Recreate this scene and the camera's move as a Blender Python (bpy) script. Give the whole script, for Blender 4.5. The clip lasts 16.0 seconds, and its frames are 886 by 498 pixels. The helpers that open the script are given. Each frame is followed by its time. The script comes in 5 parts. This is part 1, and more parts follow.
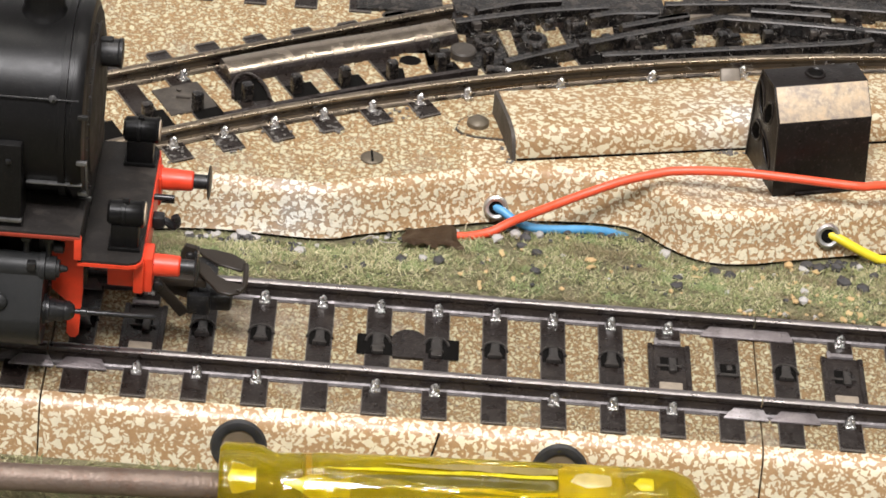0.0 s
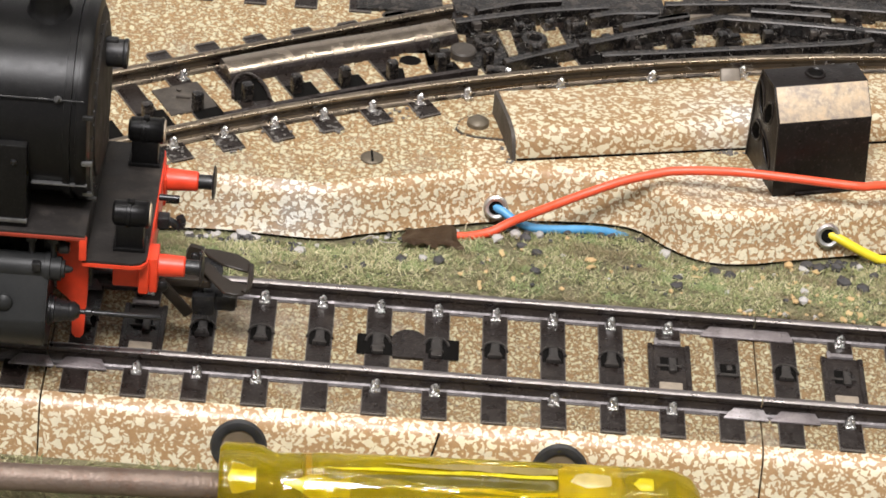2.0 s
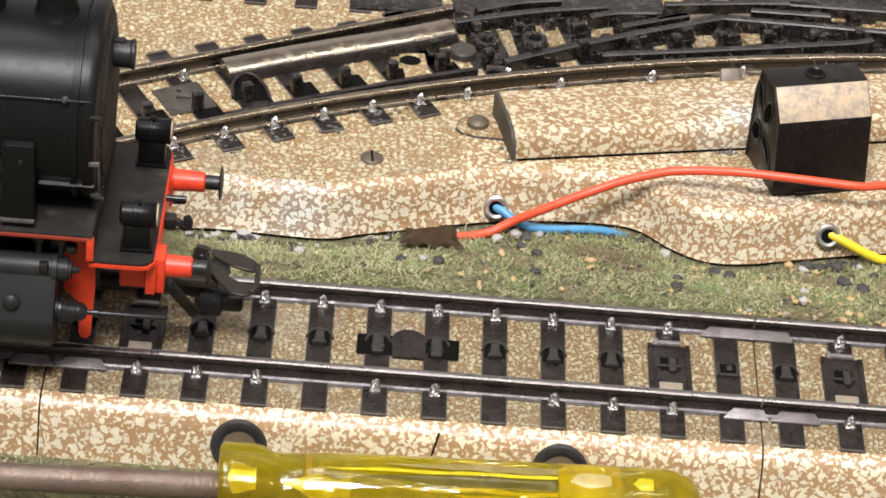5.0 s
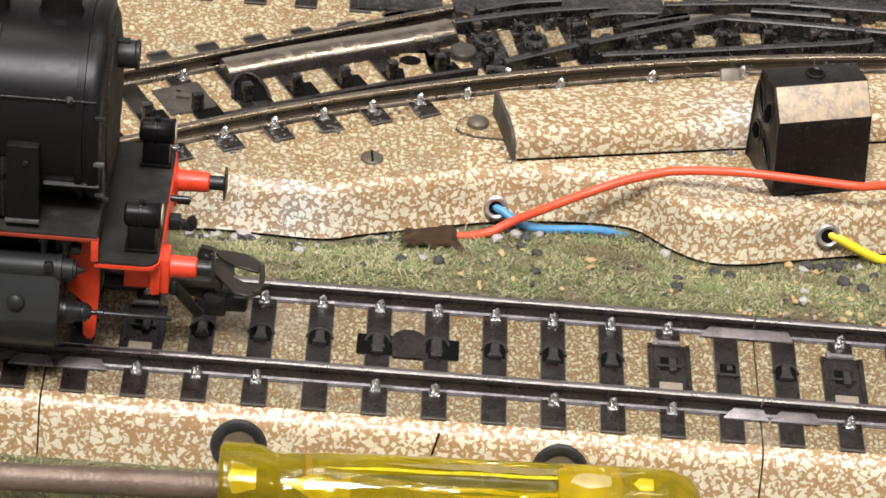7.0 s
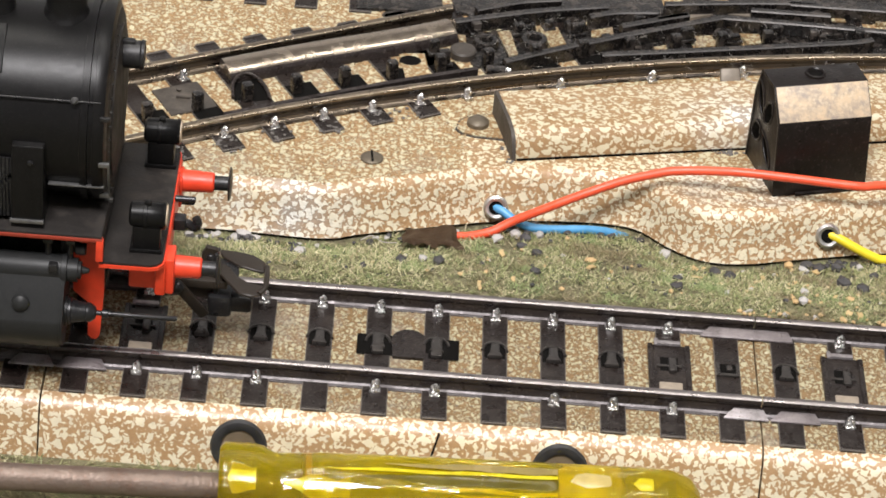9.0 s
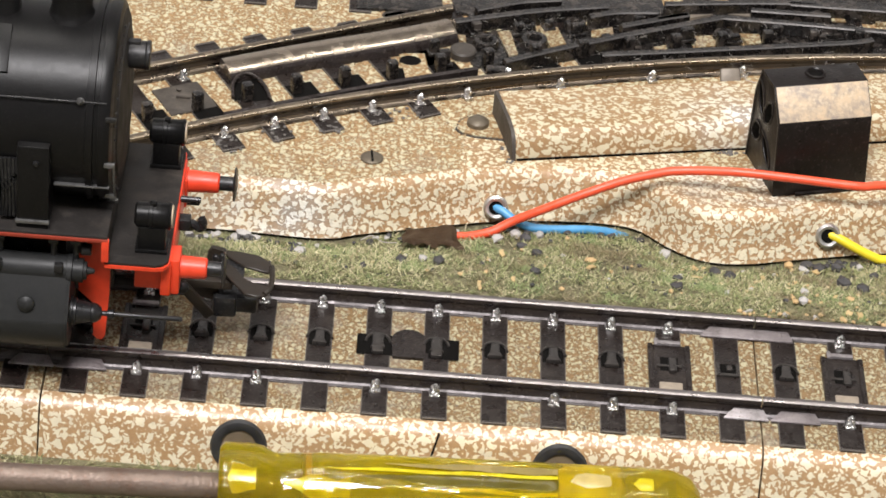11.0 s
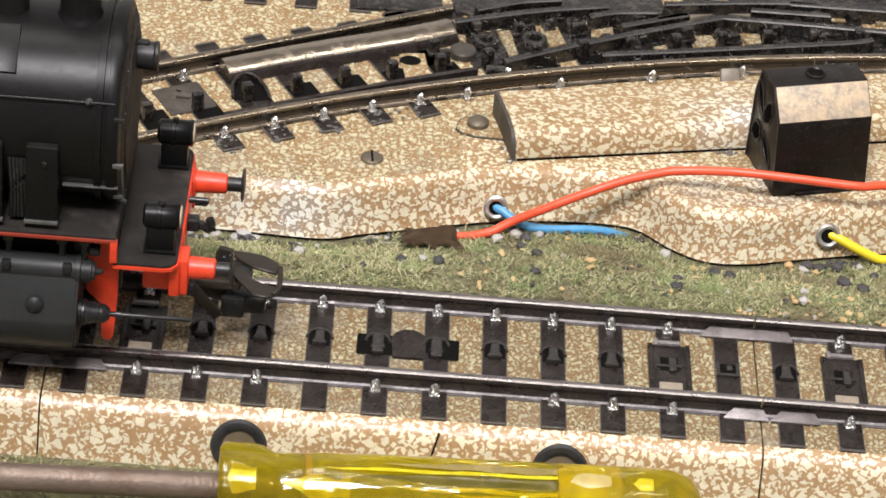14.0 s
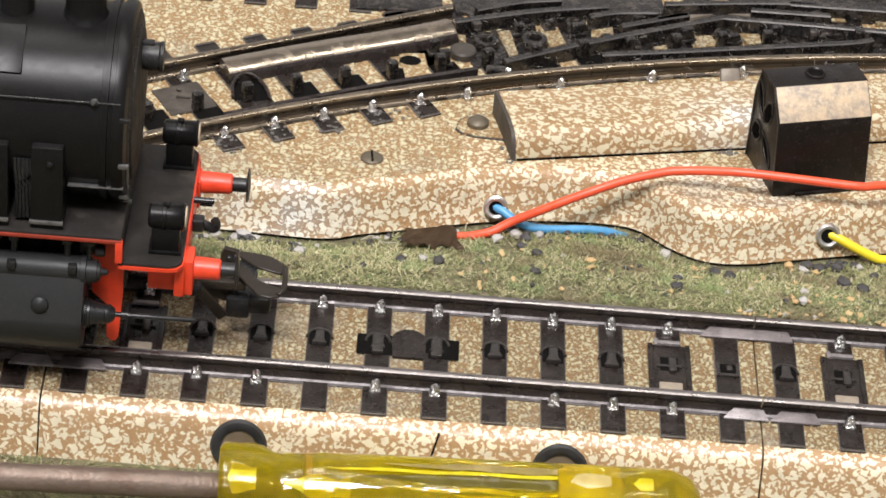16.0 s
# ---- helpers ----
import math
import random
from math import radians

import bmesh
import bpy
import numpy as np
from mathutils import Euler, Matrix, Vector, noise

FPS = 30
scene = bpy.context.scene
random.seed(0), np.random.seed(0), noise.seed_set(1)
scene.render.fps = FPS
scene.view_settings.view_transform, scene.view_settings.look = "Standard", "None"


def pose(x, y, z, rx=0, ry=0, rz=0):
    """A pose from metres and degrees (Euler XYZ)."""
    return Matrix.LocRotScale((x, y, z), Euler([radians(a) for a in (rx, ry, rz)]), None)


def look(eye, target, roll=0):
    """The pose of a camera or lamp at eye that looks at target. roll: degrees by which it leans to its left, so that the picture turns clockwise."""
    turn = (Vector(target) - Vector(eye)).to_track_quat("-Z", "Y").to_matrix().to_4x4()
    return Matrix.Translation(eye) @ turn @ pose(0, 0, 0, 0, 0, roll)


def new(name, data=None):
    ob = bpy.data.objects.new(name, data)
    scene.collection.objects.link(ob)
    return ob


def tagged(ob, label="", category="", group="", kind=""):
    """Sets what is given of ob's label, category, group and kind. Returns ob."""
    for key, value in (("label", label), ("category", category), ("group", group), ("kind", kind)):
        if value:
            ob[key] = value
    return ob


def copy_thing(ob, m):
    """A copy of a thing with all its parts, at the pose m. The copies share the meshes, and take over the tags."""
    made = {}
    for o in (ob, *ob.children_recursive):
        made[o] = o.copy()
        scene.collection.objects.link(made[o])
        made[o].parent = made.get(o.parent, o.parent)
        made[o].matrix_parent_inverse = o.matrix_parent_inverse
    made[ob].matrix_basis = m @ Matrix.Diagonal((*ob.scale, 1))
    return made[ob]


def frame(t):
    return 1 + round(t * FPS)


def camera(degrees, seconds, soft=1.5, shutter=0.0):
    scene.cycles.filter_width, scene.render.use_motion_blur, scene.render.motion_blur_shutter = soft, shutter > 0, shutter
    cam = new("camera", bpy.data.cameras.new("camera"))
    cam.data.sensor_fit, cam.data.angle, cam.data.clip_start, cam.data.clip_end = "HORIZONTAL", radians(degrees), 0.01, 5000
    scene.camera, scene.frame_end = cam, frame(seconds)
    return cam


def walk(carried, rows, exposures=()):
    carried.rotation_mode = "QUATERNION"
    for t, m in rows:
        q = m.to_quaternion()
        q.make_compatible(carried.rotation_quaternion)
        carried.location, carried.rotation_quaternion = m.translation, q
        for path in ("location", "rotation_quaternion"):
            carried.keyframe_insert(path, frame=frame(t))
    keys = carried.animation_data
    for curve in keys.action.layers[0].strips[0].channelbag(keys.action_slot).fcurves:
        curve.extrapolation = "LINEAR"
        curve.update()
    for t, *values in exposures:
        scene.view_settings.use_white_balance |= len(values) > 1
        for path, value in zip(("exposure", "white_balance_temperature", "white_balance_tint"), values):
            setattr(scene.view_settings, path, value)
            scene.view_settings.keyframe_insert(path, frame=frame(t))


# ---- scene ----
cam = camera(15.135, 16.0, soft=1.7)
VIEW = look((0.03791, -0.34684, 0.25721), (0.048686, 0.009382, 0.016604), 5.431)
walk(cam, [(0.0, VIEW), (16.0, VIEW)], exposures=[(0.0, -0.08), (16.0, -0.08)])

# ---- light: a lit room, one broad ceiling lamp and a window-side lamp behind the viewer ----
world = bpy.data.worlds.new("room_air")
world.use_nodes = True
world.node_tree.nodes["Background"].inputs["Color"].default_value = (0.9, 0.95, 1.0, 1)
world.node_tree.nodes["Background"].inputs["Strength"].default_value = 0.3
scene.world = world


def area_lamp(name, eye, target, sx, sy, watts, colour):
    d = bpy.data.lights.new(name, "AREA")
    d.shape, d.size, d.size_y, d.energy, d.color = "RECTANGLE", sx, sy, watts, colour
    ob = new(name, d)
    ob.matrix_world = look(eye, target)
    return ob


area_lamp("ceiling_lamp", (0.10, 0.22, 1.50), (0.06, 0.02, 0.0), 1.3, 0.16, 11.0, (1.0, 0.955, 0.89))
area_lamp("window_light", (-0.10, -0.78, 1.48), (0.06, 0.02, 0.0), 0.55, 0.36, 43.0, (1.0, 0.968, 0.975))

MM = 0.001
HB = 7.5          # height of the track bed
HR = 10.1         # height of the rail head


# ---- helpers for meshes, all in millimetres ----
def part(name, bm, material, parent=None, label="", smooth=35):
    me = bpy.data.meshes.new(name)
    bm.to_mesh(me)
    bm.free()
    me.transform(Matrix.Scale(MM, 4))
    for m in (material if isinstance(material, (list, tuple)) else [material]):
        me.materials.append(m)
    if smooth:
        me.shade_smooth()
        me.set_sharp_from_angle(angle=radians(smooth))
    ob = new(name, me)
    if parent:
        ob.parent = parent
    if label:
        tagged(ob, label)
    return ob


def again(ob, parent, x, y, z, rz=0.0, label=""):
    """Another piece on the mesh of ob, under parent, at a place in millimetres."""
    o = new(ob.name.split(".")[0], ob.data)
    o.parent = parent
    o.matrix_basis = pose(x * MM, y * MM, z * MM, 0, 0, rz)
    if label:
        tagged(o, label)
    return o


def thing(name, x=0, y=0, z=0, rz=0, label="", category="", group="", kind=""):
    e = new(name)
    e.empty_display_size = 0.01
    e.matrix_basis = pose(x * MM, y * MM, z * MM, 0, 0, rz)
    return tagged(e, label, category, group, kind)


def box(bm, x0, x1, y0, y1, z0, z1, bevel=0.0, m=None):
    b = bmesh.new() if bevel or m else bm
    v = [b.verts.new((x, y, z)) for z in (z0, z1) for y in (y0, y1) for x in (x0, x1)]
    for f in ((0, 2, 3, 1), (4, 5, 7, 6), (0, 1, 5, 4), (2, 6, 7, 3), (0, 4, 6, 2), (1, 3, 7, 5)):
        b.faces.new([v[i] for i in f])
    if b is not bm:
        if bevel:
            bmesh.ops.bevel(b, geom=list(b.edges), offset=bevel, segments=2, affect="EDGES", profile=0.5)
        if m:
            b.transform(m)
        merge(bm, b)
    return bm


def merge(bm, other):
    me = bpy.data.meshes.new("tmp")
    other.to_mesh(me)
    other.free()
    bm.from_mesh(me)
    bpy.data.meshes.remove(me)


def frame_of(a, b):
    return Matrix.Translation(a) @ (Vector(b) - Vector(a)).to_track_quat("Z", "Y").to_matrix().to_4x4()


def lathe(bm, a, b, prof, n=24, flute=None, close=True):
    """A turned form about the axis from a to b; prof: rows of (distance along from a, radius)."""
    m = frame_of(a, b)
    rings = []
    for s, r in prof:
        ring = []
        for i in range(n):
            t = 2 * math.pi * i / n
            k = r * (flute(t, s) if flute else 1.0)
            ring.append(bm.verts.new(m @ Vector((k * math.cos(t), k * math.sin(t), s))))
        rings.append(ring)
    for p, q in zip(rings, rings[1:]):
        for i in range(n):
            bm.faces.new((p[i], p[(i + 1) % n], q[(i + 1) % n], q[i]))
    if close:
        bm.faces.new(rings[0][::-1])
        bm.faces.new(rings[-1])
    return bm


def cyl(bm, a, b, r, n=20, edge=0.0, r2=None):
    h = (Vector(b) - Vector(a)).length
    r2 = r if r2 is None else r2
    prof = [(0, r - edge), (edge, r), (h - edge, r2), (h, r2 - edge)] if edge else [(0, r), (h, r2)]
    return lathe(bm, a, b, prof, n)


def curve_pts(ctrl, n=10):
    """A smooth way through a few control points."""
    c = [Vector(p) for p in ctrl]
    c = [2 * c[0] - c[1]] + c + [2 * c[-1] - c[-2]]
    out = []
    for i in range(1, len(c) - 2):
        p0, p1, p2, p3 = c[i - 1:i + 3]
        for k in range(n):
            t = k / n
            out.append(0.5 * (2 * p1 + (p2 - p0) * t + (2 * p0 - 5 * p1 + 4 * p2 - p3) * t * t + (3 * p1 - p0 - 3 * p2 + p3) * t ** 3))
    return out + [c[-2]]


def tube(bm, pts, r, n=10):
    up = Vector((0, 0, 1))
    rings = []
    for i, p in enumerate(pts):
        d = (pts[min(i + 1, len(pts) - 1)] - pts[max(i - 1, 0)]).normalized()
        side = d.cross(up)
        side = side.normalized() if side.length > 1e-4 else Vector((1, 0, 0))
        top = side.cross(d)
        rings.append([bm.verts.new(p + r * (math.cos(a) * side + math.sin(a) * top)) for a in (2 * math.pi * k / n for k in range(n))])
    for p, q in zip(rings, rings[1:]):
        for i in range(n):
            bm.faces.new((p[i], q[i], q[(i + 1) % n], p[(i + 1) % n]))
    bm.faces.new(rings[0])
    bm.faces.new(rings[-1][::-1])
    bmesh.ops.recalc_face_normals(bm, faces=list(bm.faces))
    return bm


def sweep(bm, path, prof, bright=(), third=()):
    """A closed profile of (offset to the left, height) drawn along a level path."""
    rings = []
    for i, p in enumerate(path):
        d = Vector(path[min(i + 1, len(path) - 1)]) - Vector(path[max(i - 1, 0)])
        left = Vector((-d[1], d[0], 0)).normalized()
        z0 = p[2] if len(p) > 2 else 0.0
        rings.append([bm.verts.new((p[0] + o * left.x, p[1] + o * left.y, z0 + z)) for o, z in prof])
    n = len(prof)
    for p, q in zip(rings, rings[1:]):
        for i in range(n):
            f = bm.faces.new((p[i], q[i], q[(i + 1) % n], p[(i + 1) % n]))
            f.material_index = 1 if i in bright else 2 if i in third else 0
    bm.faces.new(rings[0])
    bm.faces.new(rings[-1][::-1])
    bmesh.ops.recalc_face_normals(bm, faces=list(bm.faces))
    return bm


def prism(bm, outline, x0, x1, m=None):
    """A (y, z) outline drawn from x0 to x1."""
    b = bmesh.new()
    p = [b.verts.new((x0, y, z)) for y, z in outline]
    q = [b.verts.new((x1, y, z)) for y, z in outline]
    n = len(outline)
    for i in range(n):
        b.faces.new((p[i], p[(i + 1) % n], q[(i + 1) % n], q[i]))
    b.faces.new(p[::-1])
    b.faces.new(q)
    bmesh.ops.recalc_face_normals(b, faces=list(b.faces))
    if m:
        b.transform(m)
    merge(bm, b)
    return bm


def plate(bm, outline, z0, z1):
    """An (x, y) outline raised from z0 to z1."""
    p = [bm.verts.new((x, y, z0)) for x, y in outline]
    q = [bm.verts.new((x, y, z1)) for x, y in outline]
    n = len(outline)
    fs = [bm.faces.new((p[i], p[(i + 1) % n], q[(i + 1) % n], q[i])) for i in range(n)]
    fs += [bm.faces.new(p[::-1]), bm.faces.new(q)]
    bmesh.ops.recalc_face_normals(bm, faces=fs)
    return bm


def blob(bm, centre, r, seed, flat=0.7):
    b = bmesh.new()
    bmesh.ops.create_icosphere(b, subdivisions=1, radius=1.0)
    rng = random.Random(seed)
    for v in b.verts:
        v.co *= rng.uniform(0.7, 1.15)
    b.transform(Matrix.Translation(centre) @ Euler((0, 0, rng.uniform(0, 6))).to_matrix().to_4x4() @ Matrix.Diagonal((r * rng.uniform(0.8, 1.3), r, r * flat, 1)))
    merge(bm, b)


# ---- materials ----
class Nodes:
    def __init__(self, name):
        self.mat = bpy.data.materials.new(name)
        self.mat.use_nodes = True
        self.t = self.mat.node_tree
        self.b = self.t.nodes["Principled BSDF"]

    def add(self, kind, **values):
        n = self.t.nodes.new(kind)
        for k, v in values.items():
            n.inputs[k.replace("_", " ")].default_value = v
        return n

    def link(self, a, b):
        self.t.links.new(a, b)

    def where(self, own=False):
        if own:
            return self.add("ShaderNodeTexCoord").outputs["Object"]
        return self.add("ShaderNodeNewGeometry").outputs["Position"]

    def noise(self, scale, detail=3.0, rough=0.5, dist=0.0, at=None):
        n = self.add("ShaderNodeTexNoise", Scale=scale, Detail=detail, Roughness=rough, Distortion=dist)
        self.link(at or self.where(), n.inputs["Vector"])
        return n.outputs["Fac"]

    def ramp(self, fac, stops):
        r = self.add("ShaderNodeValToRGB")
        e = r.color_ramp.elements
        while len(e) < len(stops):
            e.new(0.5)
        for el, (p, c) in zip(e, stops):
            el.position = p
            el.color = (*c, 1) if len(c) == 3 else c
        self.link(fac, r.inputs["Fac"])
        return r.outputs["Color"]

    def mix(self, fac, a, b, how="MIX"):
        m = self.t.nodes.new("ShaderNodeMix")
        m.data_type, m.blend_type = "RGBA", how
        for sock, v in ((m.inputs[0], fac), (m.inputs[6], a), (m.inputs[7], b)):
            if isinstance(v, (int, float)):
                sock.default_value = v
            elif isinstance(v, tuple):
                sock.default_value = (*v, 1)
            else:
                self.link(v, sock)
        return m.outputs[2]

    def bump(self, height, strength, dist):
        b = self.add("ShaderNodeBump", Strength=strength, Distance=dist)
        self.link(height, b.inputs["Height"])
        self.link(b.outputs["Normal"], self.b.inputs["Normal"])


def g(v):
    return (v, v, v)


def paint(name, colour, rough=0.4, metal=0.0, grain=900, dust=0.25, dust_colour=(0.30, 0.26, 0.21), bump=0.15, own=True, gloss=0.5, fleck=0.0, vary=1.0):
    n = Nodes(name)
    at = n.where(own)
    d = n.ramp(n.noise(grain * 0.25, 6, 0.7, at=at), [(0.5, g(0)), (0.78, g(dust))])
    c = n.mix(n.noise(grain, 3, at=at), tuple(v * 0.7 for v in colour), tuple(min(1, v * 1.25) for v in colour))
    c = n.mix(d, c, dust_colour)
    if fleck:
        c = n.mix(n.ramp(n.noise(grain * 2.6, 2, 0.6, at=at), [(0.59, g(0)), (0.70, g(fleck))]), c, tuple(min(1, v * 2.2 + 0.02) for v in dust_colour))
    n.link(c, n.b.inputs["Base Color"])
    n.link(n.ramp(n.noise(grain * 0.5, 4, at=at), [(0.3, g(max(0.05, rough - 0.1 * vary))), (0.75, g(min(1, rough + 0.18 * vary)))]), n.b.inputs["Roughness"])
    n.b.inputs["Metallic"].default_value = metal
    n.b.inputs["Specular IOR Level"].default_value = gloss
    if bump:
        n.bump(n.noise(grain * 2.2, 3, at=at), bump, 0.00008)
    return n.mat


def speckle(name, size, cover, rough, bump, dirt, soft=0.03, tone=1.0, stretch=1.0, pale=1.0, gold=1.0, stain=None):
    """Printed ballast: tan enamel with cream flecks; size: width of a fleck in millimetres."""
    n = Nodes(name)
    grow = n.t.nodes.new("ShaderNodeVectorMath")
    grow.operation = "MULTIPLY"
    n.link(n.where(), grow.inputs[0])
    grow.inputs[1].default_value = (1.0 / stretch, 1.0, 1.0)
    here = grow.outputs[0]
    wob = n.add("ShaderNodeTexNoise", Scale=620.0 / size, Detail=1.0)
    n.link(here, wob.inputs["Vector"])
    bent = n.t.nodes.new("ShaderNodeVectorMath")
    bent.operation = "MULTIPLY_ADD"
    n.link(wob.outputs["Color"], bent.inputs[0])
    bent.inputs[1].default_value = [0.0021 * size] * 3
    n.link(here, bent.inputs[2])
    cell, rim = n.add("ShaderNodeTexVoronoi", Scale=455.0 / size), n.add("ShaderNodeTexVoronoi", Scale=455.0 / size)
    rim.feature = "DISTANCE_TO_EDGE"
    for v in (cell, rim):
        n.link(bent.outputs[0], v.inputs["Vector"])
    own = n.t.nodes.new("ShaderNodeSeparateColor")
    n.link(cell.outputs["Color"], own.inputs[0])
    # each chip draws back from its neighbours by a width of its own
    gap = n.t.nodes.new("ShaderNodeMath")
    gap.operation = "MULTIPLY_ADD"
    n.link(own.outputs[0], gap.inputs[0])
    gap.inputs[1].default_value = -0.17
    n.link(rim.outputs["Distance"], gap.inputs[2])
    form = n.t.nodes.new("ShaderNodeMath")
    form.operation = "MULTIPLY_ADD"
    n.link(n.noise(700.0 / size, 0.5, 0.4, at=here), form.inputs[0])
    form.inputs[1].default_value = 0.5
    n.link(gap.outputs[0], form.inputs[2])
    edge = 0.25 + 0.046 + (0.5 - cover) * 0.28
    coarse = n.ramp(form.outputs[0], [(edge - soft / 2, g(0)), (edge + soft / 2, g(1))])
    small = n.ramp(n.noise(1150.0 / size, 0.3, 0.4, 0.2, at=here), [(0.63 - soft, g(0)), (0.63 + soft, g(1))])
    fleck = n.mix(1.0, coarse, small, "LIGHTEN")
    tan = n.mix(n.noise(160, 4, 0.6), tuple(v * tone for v in (0.33, 0.20, 0.098 * gold)), tuple(v * tone for v in (0.46, 0.295, 0.158 * gold)))
    tan = n.mix(n.ramp(n.noise(1150.0 / size, 3, 0.6), [(0.36, g(0.5 if dirt > 0.45 else 0.2)), (0.56, g(0))]), tan, tuple(v * tone for v in (0.20, 0.115, 0.05 * gold)))
    cream = n.mix(n.noise(260, 4, 0.6), tuple(v * tone * pale for v in (0.66, 0.575, 0.41 * gold)), tuple(v * tone * pale for v in (0.79, 0.73, 0.565 * gold)))
    cream = n.mix(n.ramp(own.outputs[1], [(0.0, g(0.35)), (0.5, g(0))]), cream, tuple(v * tone * pale for v in (0.52, 0.45, 0.35 * gold)))
    c = n.mix(fleck, tan, cream)
    if stain:
        far = n.t.nodes.new("ShaderNodeVectorMath")
        far.operation = "DISTANCE"
        n.link(n.where(), far.inputs[0])
        far.inputs[1].default_value = stain[:3]
        near = n.ramp(far.outputs["Value"], [(0.0, g(1)), (stain[3], g(0))])
        patch = n.mix(1.0, near, n.ramp(n.noise(190, 5, 0.65), [(0.35, g(0.1)), (0.6, g(1))]), "MULTIPLY")
        c = n.mix(patch, c, n.mix(fleck, (0.34, 0.305, 0.265), (0.78, 0.77, 0.73)))
    worn = n.ramp(n.noise(75, 6, 0.7), [(0.52, g(0)), (0.76, g(dirt))])
    c = n.mix(worn, c, (0.26, 0.225, 0.18))
    grime = n.ramp(n.noise(1500, 3, 0.6), [(0.58, g(0)), (0.72, g(dirt))])
    c = n.mix(grime, c, (0.12, 0.095, 0.07))
    n.link(c, n.b.inputs["Base Color"])
    n.link(n.ramp(n.noise(420, 4), [(0.3, g(rough)), (0.7, g(rough + 0.2))]), n.b.inputs["Roughness"])
    if bump > 0.3:
        h = n.mix(0.5, n.mix(fleck, (0.3, 0.3, 0.3), (0.8, 0.8, 0.8)), n.noise(1000, 4, 0.6))
        n.bump(h, bump, 0.0006)
    elif bump:
        n.bump(n.noise(500, 3), bump, 0.0004)
    return n.mat


M_SLOPE = speckle("ballast_print_slope", 0.57, 0.37, 0.28, 0.22, 0.22, 0.03, pale=0.97, gold=0.97)
M_BANK = speckle("ballast_print_bank", 0.54, 0.42, 0.27, 0.6, 0.35, 0.03, 0.97, pale=0.96, gold=0.96, stain=(0.026, 0.035, 0.004, 0.014))
M_BED = speckle("ballast_print_bed", 0.48, 0.29, 0.42, 0.7, 0.6, 0.05, 0.80, 1.05, 0.92, 0.88)
M_BED_OLD = speckle("ballast_print_grimy", 0.44, 0.26, 0.45, 0.7, 1.0, 0.06, 0.55, 0.85, 1.0, 0.85)
M_FLAT = speckle("ballast_print_flat", 0.52, 0.36, 0.32, 0.2, 0.5, 0.04, 0.88, gold=0.94, stain=(0.091, 0.049, 0.0075, 0.013))
M_COVER = speckle("ballast_print_cover", 0.50, 0.36, 0.24, 0.10, 0.10, 0.03, 0.78, 1.3, 0.99, 0.93, stain=(0.0915, 0.055, 0.010, 0.011))
M_SLEEPER = paint("sleeper_brown", (0.0145, 0.0105, 0.009), 0.30, 0.0, 1200, 0.75, (0.042, 0.033, 0.027), 1.0, own=False, gloss=0.36, fleck=0.35)
M_TAB = paint("pale_worn_lug", (0.33, 0.275, 0.21), 0.45, 0.1, 2200, 0.8, (0.18, 0.15, 0.12), 0.6, own=False)
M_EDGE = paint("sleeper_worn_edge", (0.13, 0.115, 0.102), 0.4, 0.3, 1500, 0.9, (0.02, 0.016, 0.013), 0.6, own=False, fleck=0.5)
M_RAIL = paint("rail_side_dark", (0.027, 0.021, 0.019), 0.30, 0.2, 1100, 0.6, (0.05, 0.04, 0.036), 0.6, own=False, gloss=0.4, fleck=0.4)
M_FOOT = paint("rail_foot_grey", (0.13, 0.118, 0.118), 0.42, 0.6, 1300, 1.0, (0.03, 0.024, 0.022), 0.8, own=False, fleck=0.3)
M_HEAD = paint("rail_head_steel", (0.28, 0.255, 0.25), 0.30, 0.9, 700, 0.4, (0.09, 0.07, 0.06), 0.2, own=False)
M_RAIL_WORN = paint("rail_side_brown", (0.027, 0.0195, 0.014), 0.30, 0.1, 900, 0.7, (0.068, 0.050, 0.035), 0.5, own=False)
M_HEAD_WORN = paint("rail_head_brassy", (0.31, 0.255, 0.195), 0.27, 1.0, 1100, 0.8, (0.10, 0.075, 0.05), 0.4, own=False)
M_TIN = paint("bright_tin", (0.78, 0.77, 0.76), 0.24, 1.0, 2500, 0.7, (0.2, 0.18, 0.165), 1.0, own=False)
M_TINDULL = paint("dull_tinplate", (0.30, 0.275, 0.275), 0.42, 0.5, 1500, 1.0, (0.05, 0.04, 0.036), 1.0, own=False, fleck=0.8)
M_JOIN = paint("grimy_tinplate", (0.15, 0.13, 0.13), 0.42, 0.5, 1500, 1.0, (0.04, 0.032, 0.03), 1.0, own=False, fleck=0.9)
M_ENDCAP = paint("dark_folded_metal", (0.055, 0.046, 0.038), 0.5, 0.1, 900, 0.8, (0.13, 0.11, 0.088), 0.8, own=False)
M_SMUDGE = paint("grey_dusty_metal", (0.20, 0.17, 0.135), 0.55, 0.2, 700, 0.5, (0.33, 0.28, 0.22), 0.5, own=False)
M_STUD = paint("contact_steel", (0.056, 0.050, 0.046), 0.32, 0.5, 1500, 0.4, (0.05, 0.04, 0.03), 0.2, own=False)
# near black painting the shade in holes, slots and gaps; also the scratch
M_SHADE_SCRATCH = paint("hole_shade_and_scratch", (0.004, 0.0035, 0.003), 0.8, 0, 800, 0.1, (0.01, 0.008, 0.007), 0, own=False, gloss=0.1)
M_BLADE = paint("polished_blade", (0.46, 0.39, 0.315), 0.22, 1.0, 800, 0.5, (0.13, 0.10, 0.075), 0.2, own=False)
